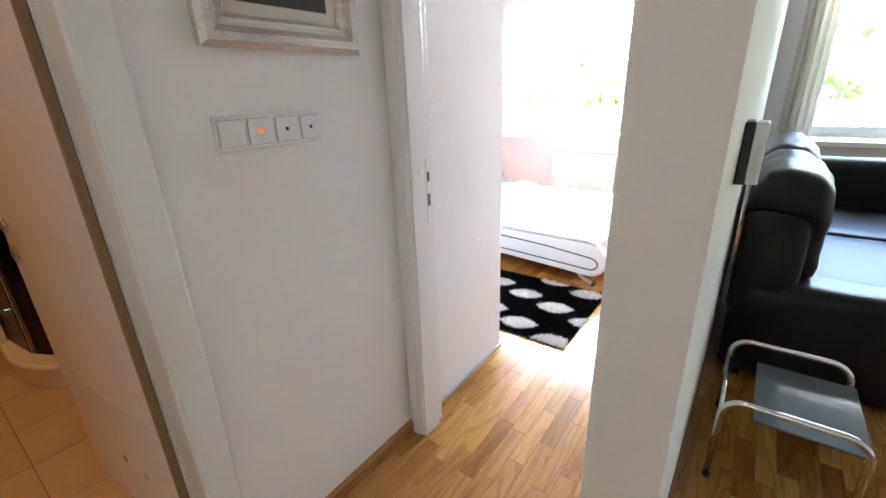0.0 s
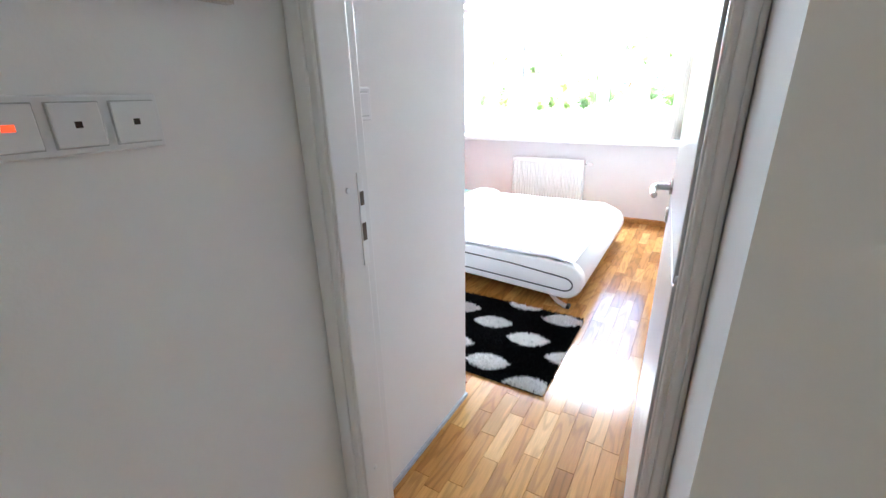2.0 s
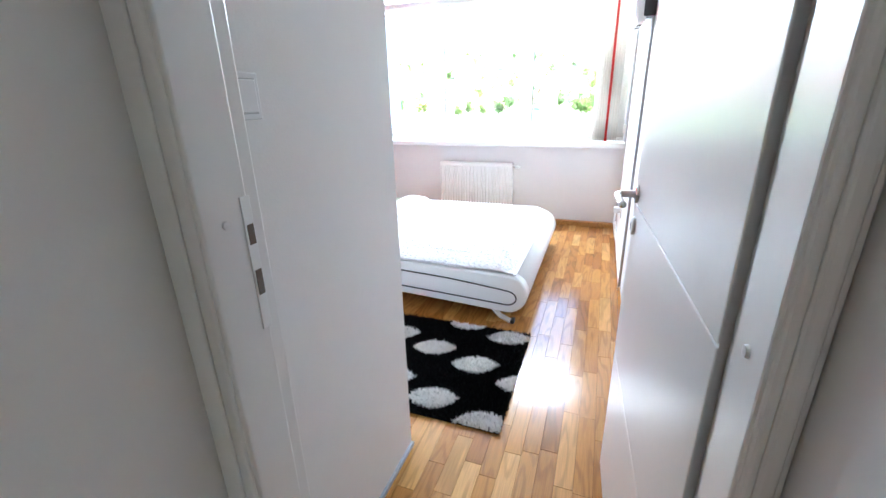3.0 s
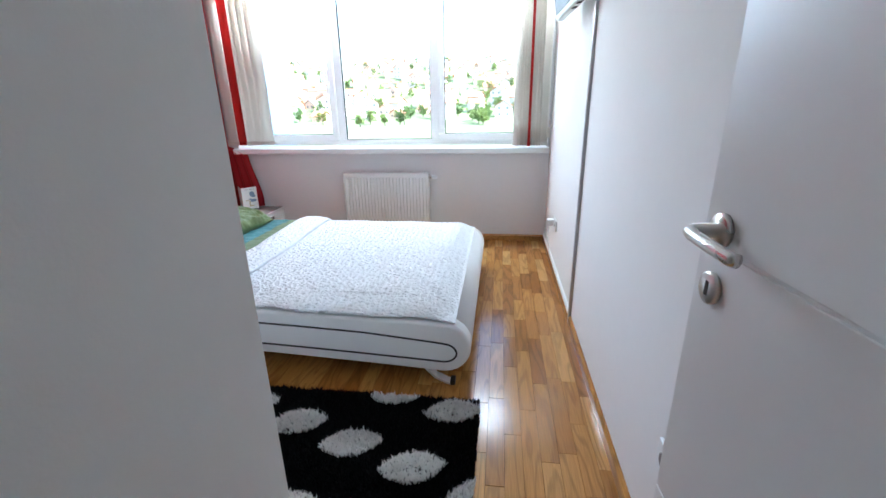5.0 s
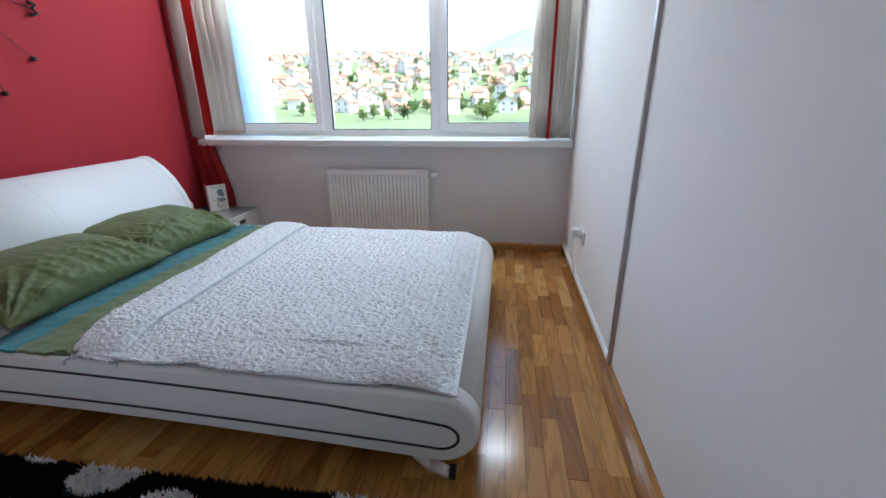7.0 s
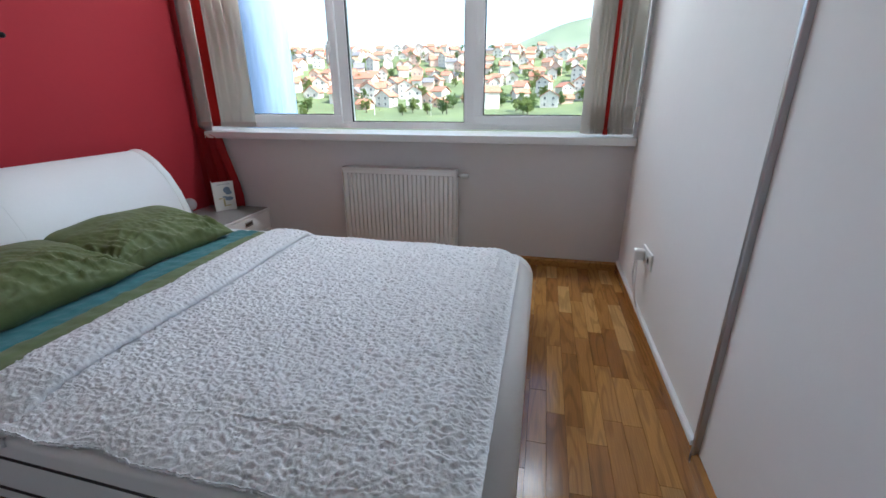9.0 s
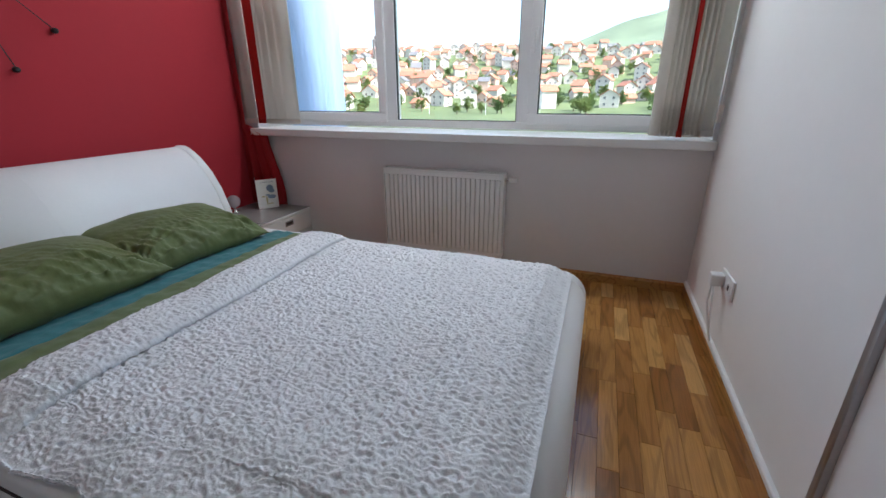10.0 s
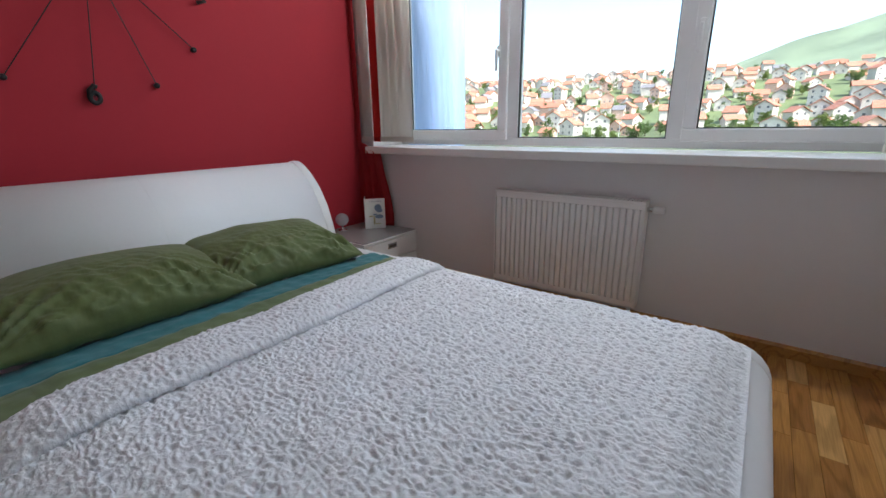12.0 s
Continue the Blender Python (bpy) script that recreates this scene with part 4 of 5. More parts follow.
# ---------------------------------------------------------------- wall things
tv = empty("television", (-0.085, -1.36, 1.69), "white television on a black wall bracket, tilted down", "television")
TILT = (0, radians(-8), radians(3))
for nm, lo, hi, bev, m, lab in (("housing", (-0.025, -0.31, 0.0), (0.025, 0.31, 0.38), 0.01, LACQUER, "white housing"), ("screen", (-0.028, -0.29, 0.03), (-0.0255, 0.29, 0.36), 0.0, RUBBER, "dark screen"), ("slot", (-0.012, -0.22, -0.002), (0.012, -0.17, 0.001), 0.0, DARK_HOLE, ""), ("slot", (-0.012, -0.10, -0.002), (0.012, -0.05, 0.001), 0.0, DARK_HOLE, "")):
    o = part(nm, box_bm(lo, hi, bev), m, tv, lab)
    o.rotation_euler = TILT
part("bracket", box_bm((0.02, -0.31, 0.03), (0.085, -0.20, 0.26), 0.004), RUBBER, tv, "black wall bracket")

duct = empty("cable_duct", (0, -1.615, 0), "slim grey aluminium cable duct running down the wall", "cable duct")
part("cover", prism([(-0.014, -0.012), (-0.016, -0.007), (-0.016, 0.007), (-0.014, 0.012), (0.0, 0.014), (0.0, -0.014)], "z", 0.012, 1.72), ALU, duct)
structure("trim_duct", prism([(-0.016, 0.059), (-0.001, 0.059), (-0.001, 0.080), (-0.012, 0.080), (-0.016, 0.075)], "y", -1.594, YW - 0.02), PVC, "white cable trunking on top of the skirting")

sock = empty("wall_socket", (0, -0.70, 0.36), "white double wall socket with a plugged-in charger", "socket")
part("plate", box_bm((-0.011, -0.085, -0.042), (0, 0.085, 0.042), 0.004, 3), PVC, sock)
for y in (-0.042, 0.042):
    r = part("well", lathe([(0.021, -0.0112), (0.021, -0.013), (0.018, -0.013), (0.017, -0.006), (0.0001, -0.006)], (0, y, 0), "x", 22), PVC, sock, "", True)
part("pin_hole", box_bm((-0.0145, -0.048, -0.011), (-0.0128, -0.036, 0.011), 0.001), DARK_HOLE, sock)
pl = part("plug", box_bm((-0.062, 0.018, -0.025), (-0.011, 0.066, 0.028), 0.008, 3), PVC, sock, "white plug")
part("cable", tube([(-0.05, 0.04, -0.02), (-0.055, 0.03, -0.10), (-0.035, 0.005, -0.22), (-0.02, 0.0, -0.27)], 0.0042, 8), PVC, pl, "white cable")
part("cable", tube([(-0.045, 0.03, -0.02), (-0.05, -0.02, -0.12), (-0.035, -0.01, -0.22), (-0.02, 0.0, -0.27)], 0.0042, 8), PVC, pl, "white cable")

# single socket low on the wall behind the open door's edge
sock2 = empty("wall_socket", (0, -3.012, 0.378), "single white wall socket beside the open door", "socket")
part("plate", box_bm((-0.011, -0.041, -0.042), (0, 0.041, 0.042), 0.004, 3), PVC, sock2)
part("well", lathe([(0.021, -0.0112), (0.021, -0.013), (0.018, -0.013), (0.017, -0.0115), (0.0001, -0.0115)], (0, 0, 0), "x", 22), mat("socket_well_grey", (0.32, 0.32, 0.31), 0.5), sock2, "grey round well", True)

# wall clock: thin arms with small black ends round a point high on the red wall
spider = empty("wall_clock", (XL, -1.48, 1.72), "wall clock of thin dark arms with black numerals and beads", "wall clock")
cy, cz = -1.48, 1.72
part("hub", lathe([(0.0001, 0.0), (0.045, 0.0), (0.045, 0.022), (0.03, 0.03), (0.0001, 0.032)], (0, 0, 0), "x", 24), RUBBER, spider, "", True)
ends = [(-1.83, 1.205, 0), (-1.555, 1.14, 6), (-1.301, 1.206, 0), (-1.102, 1.386, 0), (-1.03, 1.64, 3), (-1.07, 1.93, 0), (-1.21, 2.13, 0), (-1.48, 2.21, 2), (-1.75, 2.13, 0), (-1.9, 1.93, 0), (-1.95, 1.66, 9), (-1.93, 1.42, 0)]
for y, z, digit in ends:
    dy, dz = y - cy, z - cz
    arm = part("arm", tube([(0.012, 0, 0), (0.020, dy * 0.5, dz * 0.5), (0.020, dy, dz)], 0.0022, 6), RUBBER, spider)
    if digit == 6:
        pts = [(0.02, dy + 0.018 * math.cos(a), dz + 0.0 + 0.022 * math.sin(a)) for a in [2 * math.pi * k / 14 for k in range(14)]]
        part("numeral", tube(pts, 0.010, 8, True), RUBBER, arm, "black numeral six", True)
        part("numeral", tube([(0.02, dy - 0.020, dz + 0.0), (0.02, dy - 0.016, dz + 0.03), (0.02, dy + 0.004, dz + 0.05), (0.02, dy + 0.014, dz + 0.045)], 0.010, 8), RUBBER, arm, "", True)
    elif digit:
        part("numeral", tube([(0.02, dy - 0.02, dz + 0.03), (0.02, dy + 0.018, dz + 0.025), (0.02, dy - 0.005, dz), (0.02, dy + 0.02, dz - 0.02), (0.02, dy - 0.02, dz - 0.032)], 0.009, 8), RUBBER, arm, "black numeral", True)
    else:
        part("bead", lathe([(0.0001, 0.005), (0.012, 0.005), (0.013, 0.018), (0.010, 0.028), (0.0001, 0.030)], (0, dy, dz), "x", 14), RUBBER, arm, "", True)

# ---------------------------------------------------------------- hall
sw = empty("light_switch", (XH, -4.564, 1.32), "white four-gang switch plate with a red indicator", "light switch")
part("plate", box_bm((0, -0.151, -0.0405), (0.008, 0.151, 0.0405), 0.003, 3), PVC, sw)
for i in range(4):
    y = -0.1125 + i * 0.075
    part("inner_frame", box_bm((0.0075, y - 0.0318, -0.0318), (0.0086, y + 0.0318, 0.0318)), GAP, sw)
    r = part("rocker", box_bm((0.009, y - 0.030, -0.030), (0.0135, y + 0.030, 0.030), 0.0015), PVC, sw)
    if i:
        part("indicator", box_bm((0.0132, y - (0.007 if i == 1 else 0.0045), -0.004), (0.0142, y + (0.007 if i == 1 else 0.0045), 0.005), 0.0004), LED_RED if i == 1 else DARK_HOLE, r, "glowing red indicator" if i == 1 else "dark indicator window")
sw2 = empty("light_switch", (XH, -3.922, 1.33), "white single rocker light switch inside the bedroom", "light switch")
part("plate", box_bm((0, -0.0405, -0.0405), (0.008, 0.0405, 0.0405), 0.003, 3), PVC, sw2)
part("gap", box_bm((0.0076, -0.0305, -0.0305), (0.0084, 0.0305, 0.0305)), GAP, sw2)
part("rocker", box_bm((0.0078, -0.028, -0.028), (0.0125, 0.028, 0.028), 0.0015), PVC, sw2)

pic = empty("picture", (XH, -4.48, 1.508), "framed painting in a broad silver moulding on the hall wall", "picture")
PW, PH = 0.46, 0.50
prof = [(0.0, 0.0), (0.0, 0.020), (0.012, 0.032), (0.030, 0.030), (0.045, 0.018), (0.060, 0.022), (0.070, 0.012), (0.070, 0.0)]
for k in range(4):
    # mitred mouldings; local axes: along, inward
    bm = bmesh.new()
    corner = [(-PW / 2, 0), (PW / 2, 0), (PW / 2, PH), (-PW / 2, PH)]
    a, b = Vector(corner[k]), Vector(corner[(k + 1) % 4])
    d = (b - a).normalized()
    inn = Vector((-d.y, d.x))
    ra, rb = [], []
    for w, h in prof:
        pa, pb = a + inn * w + d * w, b + inn * w - d * w
        ra.append(bm.verts.new((h, pa.x, pa.y)))
        rb.append(bm.verts.new((h, pb.x, pb.y)))
    for i in range(len(prof) - 1):
        bm.faces.new((ra[i], ra[i + 1], rb[i + 1], rb[i]))
    bm.faces.new(ra)
    bm.faces.new(rb)
    bmesh.ops.recalc_face_normals(bm, faces=bm.faces[:])
    part("moulding", bm, SILVER_FRAME, pic)
part("mount", box_bm((0.001, -PW / 2 + 0.065, 0.065), (0.008, PW / 2 - 0.065, PH - 0.065)), PASSEPARTOUT, pic, "cream mount")
part("canvas", box_bm((0.007, -PW / 2 + 0.10, 0.098), (0.010, PW / 2 - 0.10, PH - 0.098)), PAINTING, pic, "dark landscape painting")

# Unseen hall lamp, inferred from the lit wall end; added to brighten the hall.
unseen_hall_lamp = empty("ceiling_lamp", (-0.2, -6.2, H), "unseen hall ceiling lamp added behind the camera, switched on", "lamp")
part("shade", lathe([(0.0001, -0.06), (0.08, -0.055), (0.12, -0.03), (0.13, 0.0), (0.0001, 0.0)], (0, 0, 0), "z", 24), emitter("unseen_hall_glow", (1.0, 0.90, 0.82), 1.1), unseen_hall_lamp, "glowing opal glass", True)

# ---------------------------------------------------------------- bathroom
structure("bathroom_floor", box_bm((-4.0, -6.5, -0.01), (XH - 0.02, -3.46, -0.003)), GROUT, "beige tiled bathroom floor")
bm = bmesh.new()
add_box(bm, (-4.2, -7.2, 0), (-4.0, -3.30, H))
add_box(bm, (-4.0, -3.47, 0), (-3.3, -3.30, H))
add_box(bm, (-4.0, -6.6, 0), (XH - 0.10, -6.5, H))
structure("wall_bathroom", bm, TILE, "beige tiled bathroom wall")
tray = empty("shower_tray", (-2.9, -4.5, 0), "white curved shower tray in the bathroom corner", "shower tray")
out = [(-3.98, -3.48), (-2.35, -3.48)]
for k in range(13):
    a = radians(0 - 90 * k / 12)
    out.append((-2.83 + 0.48 * math.cos(a), -4.56 + 0.50 * math.sin(a)))
out.append((-3.98, -5.06))
o = part("basin", prism([(x + 2.9, y + 4.5) for x, y in out], "z", 0.0, 0.15, 0.015, 3), ENAMEL, tray, "", True)
part("step_lip", tube([(x + 2.9, y + 4.5, 0.135) for x, y in out[2:]], 0.018, 8), ENAMEL, tray, "", True)
encl = empty("shower_enclosure", (-2.9, -4.5, 0.15), "curved glass shower enclosure with chrome profiles", "shower")
for (x, y) in ((-3.05, -5.045), (-2.40, -4.75)):
    part("profile", box_bm((x + 2.9 - 0.018, y + 4.5 - 0.014, 0.0), (x + 2.9 + 0.018, y + 4.5 + 0.014, 1.85), 0.004), CHROME, encl, "chrome profile")
part("handle", tube([(-0.22, -0.58, 0.65), (-0.22, -0.62, 0.67), (-0.22, -0.62, 0.93), (-0.22, -0.58, 0.95)], 0.009, 8), CHROME, encl, "chrome grip", True)
pa = [(-3.9, -5.03), (-3.05, -5.03), (-2.75, -4.99), (-2.53, -4.88), (-2.40, -4.75)]
bm = bmesh.new()
prevv = None
for x, y in pa:
    q = [bm.verts.new((x + 2.9, y + 4.5, z)) for z in (0.01, 1.84)]
    if prevv:
        bm.faces.new((prevv[0], q[0], q[1], prevv[1]))
    prevv = q
o = solid(part("pane", bm, CLEAR, encl, "clear glass"), 0.006)
blamp = empty("ceiling_lamp", (-2.0, -5.3, H), "warm round bathroom ceiling lamp, switched on", "lamp")
part("shade", lathe([(0.0001, -0.06), (0.08, -0.055), (0.12, -0.03), (0.13, 0.0), (0.0001, 0.0)], (0, 0, 0), "z", 24), emitter("lamp_glass", (1.0, 0.43, 0.11), 2.1), blamp, "glowing opal glass", True)

# ---------------------------------------------------------------- living room
sofa = empty("sofa", (0.75, -1.9, 0), "black leather sofa with plump rolled cushions", "sofa")


def cushion(lo, hi, bevel, seed, amp=0.012):
    bm = box_bm(lo, hi, bevel, 5)
    bmesh.ops.subdivide_edges(bm, edges=[e for e in bm.edges if e.calc_length() > 0.12], cuts=5, use_grid_fill=True)
    c = (Vector(lo) + Vector(hi)) / 2
    for v in bm.verts:
        d = v.co - c
        v.co += d.normalized() * (amp * nz(v.co.x * 6 + seed, v.co.y * 6, v.co.z * 6) + amp * 0.6 * nz(v.co.x * 18 + seed, v.co.y * 7, v.co.z * 18))
    return bm


part("base", cushion((-0.53, -1.05, 0.05), (0.42, 1.1, 0.36), 0.04, 1), BLACK_LEATHER, sofa, "", True)
part("backrest", cushion((-0.55, -1.06, 0.30), (-0.30, 1.1, 0.86), 0.09, 2, 0.02), BLACK_LEATHER, sofa, "", True)
part("back_cushion", cushion((-0.54, -1.0, 0.48), (-0.24, -0.10, 1.03), 0.12, 3, 0.03), BLACK_LEATHER, sofa, "plump head cushion", True)
part("back_cushion", cushion((-0.54, -0.08, 0.48), (-0.24, 1.0, 1.03), 0.12, 9, 0.03), BLACK_LEATHER, sofa, "plump head cushion", True)
part("armrest", cushion((-0.52, -1.06, 0.06), (0.60, -0.78, 0.54), 0.07, 4, 0.02), BLACK_LEATHER, sofa, "", True)
part("seat_cushion", cushion((-0.30, -0.79, 0.34), (0.45, 0.10, 0.50), 0.05, 5, 0.015), BLACK_LEATHER, sofa, "", True)
part("seat_cushion", cushion((-0.30, 0.11, 0.34), (0.45, 1.0, 0.50), 0.05, 6, 0.015), BLACK_LEATHER, sofa, "", True)
part("return_backrest", cushion((-0.3, 0.95, 0.30), (1.6, 1.20, 0.84), 0.09, 7, 0.02), BLACK_LEATHER, sofa, "", True)
part("return_seat", cushion((0.45, 0.25, 0.10), (1.6, 0.95, 0.48), 0.06, 8, 0.02), BLACK_LEATHER, sofa, "", True)
for x in (-0.45, 0.36):
    for y in (-0.98, 0.98):
        part("foot", lathe([(0.0001, 0), (0.02, 0), (0.025, 0.05), (0.0001, 0.05)], (x, y, 0), "z", 12), RUBBER, sofa)

table = empty("side_table", (0.455, -3.44, 0), "chrome tubular side table with a glass shelf beside the sofa", "side table")


def u_frame(y, h):
    pts = [(-0.195, y, 0.012), (-0.195, y, h - 0.07)]
    pts += [(-0.125 - 0.07 * math.cos(a), y, h - 0.07 + 0.07 * math.sin(a)) for a in [math.pi / 2 * k / 6 for k in range(1, 7)]]
    pts += [(0.125 + 0.07 * math.sin(a), y, h - 0.07 + 0.07 * math.cos(a)) for a in [math.pi / 2 * k / 6 for k in range(0, 7)]]
    pts += [(0.195, y, 0.012)]
    return part("leg_frame", tube(pts, 0.012, 10), CHROME, table, "bent chrome tube", True)


u_frame(-0.23, 0.36)
u_frame(0.23, 0.36)
part("glass_top", box_bm((-0.10, -0.20, 0.280), (0.21, 0.21, 0.288), 0.002), mat("pale_glass_shelf", (0.13, 0.15, 0.17), 0.06, var=0.03, bump=0.0), table, "pale glass shelf")
for x in (-0.195, 0.195):
    part("crossbar", tube([(x, -0.23, 0.28), (x, 0.23, 0.28)], 0.008, 8), CHROME, table, "", True)
    for y in (-0.23, 0.23):
        part("foot_cap", lathe([(0.0001, 0), (0.014, 0), (0.014, 0.014), (0.0001, 0.014)], (x, y, 0), "z", 10), RUBBER, table)

phone = empty("intercom", (0.165, -3.86, 1.235), "dark intercom handset with a white front on the wall", "intercom")
part("back_box", box_bm((0.0, -0.05, -0.085), (0.022, 0.05, 0.07), 0.004), RUBBER, phone)
part("front", box_bm((0.022, -0.048, -0.083), (0.05, 0.048, 0.068), 0.004), PVC, phone, "white front")
structure("baseboard_living", box_bm((0.165, -4.40, 0), (0.179, YW, 0.06)), SKIRT, "oak skirting board of the living room")


def drape_at(u, v):
    return Vector((0.30 + 0.24 * u, -0.03 + 0.025 * math.sin(u * 26), 0.05 + 2.2 * v))


tagged(solid(grid_mesh("curtain", 60, 10, drape_at, BLIND), 0.0015), "ivory curtain with a red edge beside the living room window", "curtain")
disc_lamp = empty("hanging_ornament", (0.86, -0.35, 1.95), "hanging ornament of small chrome discs on a wire", "ornament")
part("wire", tube([(0, 0, -0.45), (0, 0, 0.6)], 0.0015, 5), CHROME, disc_lamp)
for i in range(4):
    part("disc", lathe([(0.0001, 0), (0.05, 0.006), (0.055, 0.012), (0.05, 0.018), (0.0001, 0.022)], (0, 0, -0.4 + i * 0.14), "z", 18), CHROME, disc_lamp, "", True)

# ---------------------------------------------------------------- outside
structure("facade_pier", box_bm((-3.6, 0.42, -9.0), (-2.965, 1.215, 6.0)), BLUE_STUCCO, "pale blue rendered pier of the building beside the window")


def terrain(x, y):
    d = math.hypot(x, y)
    h = -7.5
    h += 52 * smooth01((d - 175) / 380) if y > 0 else 0
    h += 5 * nz(x * 0.008, y * 0.008, 2.0) * smooth01((d - 150) / 200)
    if y > 0:
        h += 250 * smooth01((d - 560) / 900) * smooth01((x + 0.22 * y + 60) / 900) * (1 + 0.25 * nz(x * 0.004, y * 0.004, 5))
        h += 70 * smooth01((d - 700) / 900) * (0.6 + nz(x * 0.003, 1.0, 8))
    return h


def ground_at(u, v):
    x = (u * 2 - 1)
    x = 1900 * x * abs(x) ** 0.6
    y = -400 + 2400 * v ** 1.5
    return Vector((x, y, terrain(x, y)))


tagged(grid_mesh("ground", 150, 150, ground_at, [GRASS, HILL], pick=lambda u, v: 1 if -400 + 2400 * v ** 1.5 > 520 else 0), "green meadow rising to a wooded hill", "", "", "structure")


def house(w, d, storeys, wall_m, roof_m):
    """A small gabled house with an overhanging roof and real window boxes."""
    h = empty("house", (0, 0, -500), "", "house", "village houses on the hillside")
    w, d = w * 0.78, d * 0.78
    eave, ridge = 2.7 * storeys, 2.7 * storeys + w * 0.33
    part("wall", prism([(-w / 2, -3), (w / 2, -3), (w / 2, eave), (0, ridge - 0.2), (-w / 2, eave)], "y", -d / 2, d / 2), wall_m, h)
    bm = bmesh.new()
    o = 0.7
    sl = (ridge - eave) / (w / 2)
    for s in (-1, 1):
        a, b = (0, ridge + 0.12), (s * (w / 2 + o), eave - o * sl + 0.12)
        v = [bm.verts.new((q[0], y, q[1] + dz)) for y in (-d / 2 - o, d / 2 + o) for q in (a, b) for dz in (0, 0.25)]
        for f in ((0, 1, 3, 2), (4, 6, 7, 5), (0, 4, 5, 1), (2, 3, 7, 6), (1, 5, 7, 3), (0, 2, 6, 4)):
            bm.faces.new([v[k] for k in f])
    bmesh.ops.recalc_face_normals(bm, faces=bm.faces[:])
    rf = part("roof", bm, roof_m, h)
    part("chimney", box_bm((w * 0.18, 1.0, ridge - 2.2), (w * 0.18 + 0.6, 1.6, ridge + 0.7)), wall_m, rf)
    for s in range(storeys):
        for x in (-w * 0.25, w * 0.22):
            part("window", box_bm((x - 0.5, -d / 2 - 0.06, s * 2.9 + 1.0), (x + 0.5, -d / 2 + 0.1, s * 2.9 + 2.1), 0.05), PANE_DARK, h)
        part("window", box_bm((w / 2 - 0.1, -0.6, s * 2.9 + 1.0), (w / 2 + 0.06, 0.6, s * 2.9 + 2.1), 0.05), PANE_DARK, h)
    return h


def tree(height, spread, leaf_m, seed):
    rg = random.Random(seed)
    t = empty("tree", (0, 0, -500), "", "tree", "trees between the houses")
    pts = [(0, 0, -0.5), (0.1, 0, height * 0.25), (-0.05, 0.1, height * 0.5), (0.1, 0, height * 0.8)]
    part("trunk", tube(pts, 0.2, 6, False, [0.28, 0.22, 0.15, 0.05]), BARK, t)
    vs, fs = [], []
    lumps = [(rg.gauss(0, spread * 0.33), rg.gauss(0, spread * 0.33), height * (0.36 + 0.62 * rg.random())) for _ in range(16)]
    for cx, cy, cz in lumps:
        r = spread * rg.uniform(0.22, 0.40) * (1.25 - 0.6 * cz / height)
        for _ in range(42):
            d = Vector((rg.gauss(0, 1), rg.gauss(0, 1), rg.gauss(0, 1))).normalized() * r * rg.uniform(0.6, 1.1)
            c = Vector((cx, cy, cz)) + d
            a = Vector((rg.gauss(0, 1), rg.gauss(0, 1), rg.gauss(0, 1))).normalized() * r * 0.36
            b = Vector((rg.gauss(0, 1), rg.gauss(0, 1), rg.gauss(0, 1))).normalized() * r * 0.36
            k = len(vs)
            vs += [tuple(c - a), tuple(c + b), tuple(c + a), tuple(c - b)]
            fs.append((k, k + 1, k + 2, k + 3))
    me = bpy.data.meshes.new("crown")
    me.from_pydata(vs, [], fs)
    me.materials.append(leaf_m)
    ob = new("crown", me)
    ob.parent = t
    return t


HOUSES = [house(9, 10, 2, RENDER_W, ROOF), house(8, 9, 2, RENDER_W, ROOF_2), house(10, 9, 3, RENDER_W, ROOF), house(8.5, 11, 2, RENDER_P, ROOF), house(11, 9, 2, RENDER_W, ROOF), house(7.5, 8, 1, RENDER_P, ROOF)]
HLAB = ["white two-storey house with a red tiled roof", "white house with a dark grey roof", "tall white three-storey house with a red roof", "salmon house with a red tiled roof", "broad white house with a red roof", "small salmon cottage with a red roof"]
TREES = [tree(7, 3.0, LEAF, 1), tree(6, 2.8, LEAF_2, 2), tree(8.5, 2.8, LEAF, 3), tree(5, 2.5, LEAF_2, 4), tree(6.5, 3.6, LEAF_2, 5)]
TLAB = ["dark green broadleaf tree", "light green fruit tree", "tall dark green tree", "small light green tree", "wide dark green tree"]
rg = random.Random(11)
spots = []
tries = 0
while len(spots) < 298 and tries < 6000:
    tries += 1
    az, d = radians(rg.uniform(-58, 26)), 215 + 400 * rg.random() ** 1.2
    x, y = d * math.sin(az), d * math.cos(az)
    if all((x - a) ** 2 + (y - b) ** 2 > 12.5 ** 2 for a, b in spots):
        spots.append((x, y))
first = set()
for i, (x, y) in enumerate(spots):
    k = rg.choice((0, 0, 0, 1, 2, 2, 3, 4, 4, 5, 5))
    m = pose(x, y, terrain(x, y) - 0.3, 0, 0, rg.choice((0, 90)) + rg.uniform(-28, 28))
    if k in first:
        c = copy_thing(HOUSES[k], m)
    else:
        first.add(k)
        c = HOUSES[k]
        c.matrix_basis = m
    tagged(c, HLAB[k] + " on the hillside")
tspots, tries = [], 0
tfirst = set()
while len(tspots) < 298 and tries < 9000:
    tries += 1
    az, d = radians(rg.uniform(-58, 26)), 185 + 430 * rg.random() ** 1.1
    x, y = d * math.sin(az), d * math.cos(az)
    if any((x - a) ** 2 + (y - b) ** 2 < 7.5 ** 2 for a, b in spots):
        continue
    tspots.append((x, y))
    k = rg.randrange(5)
    m = pose(x, y, terrain(x, y) - 0.2, 0, 0, rg.uniform(0, 360))
    if k in tfirst:
        c = copy_thing(TREES[k], m)
    else:
        tfirst.add(k)
        c = TREES[k]
        c.matrix_basis = m
    tagged(c, TLAB[k] + " among the houses")
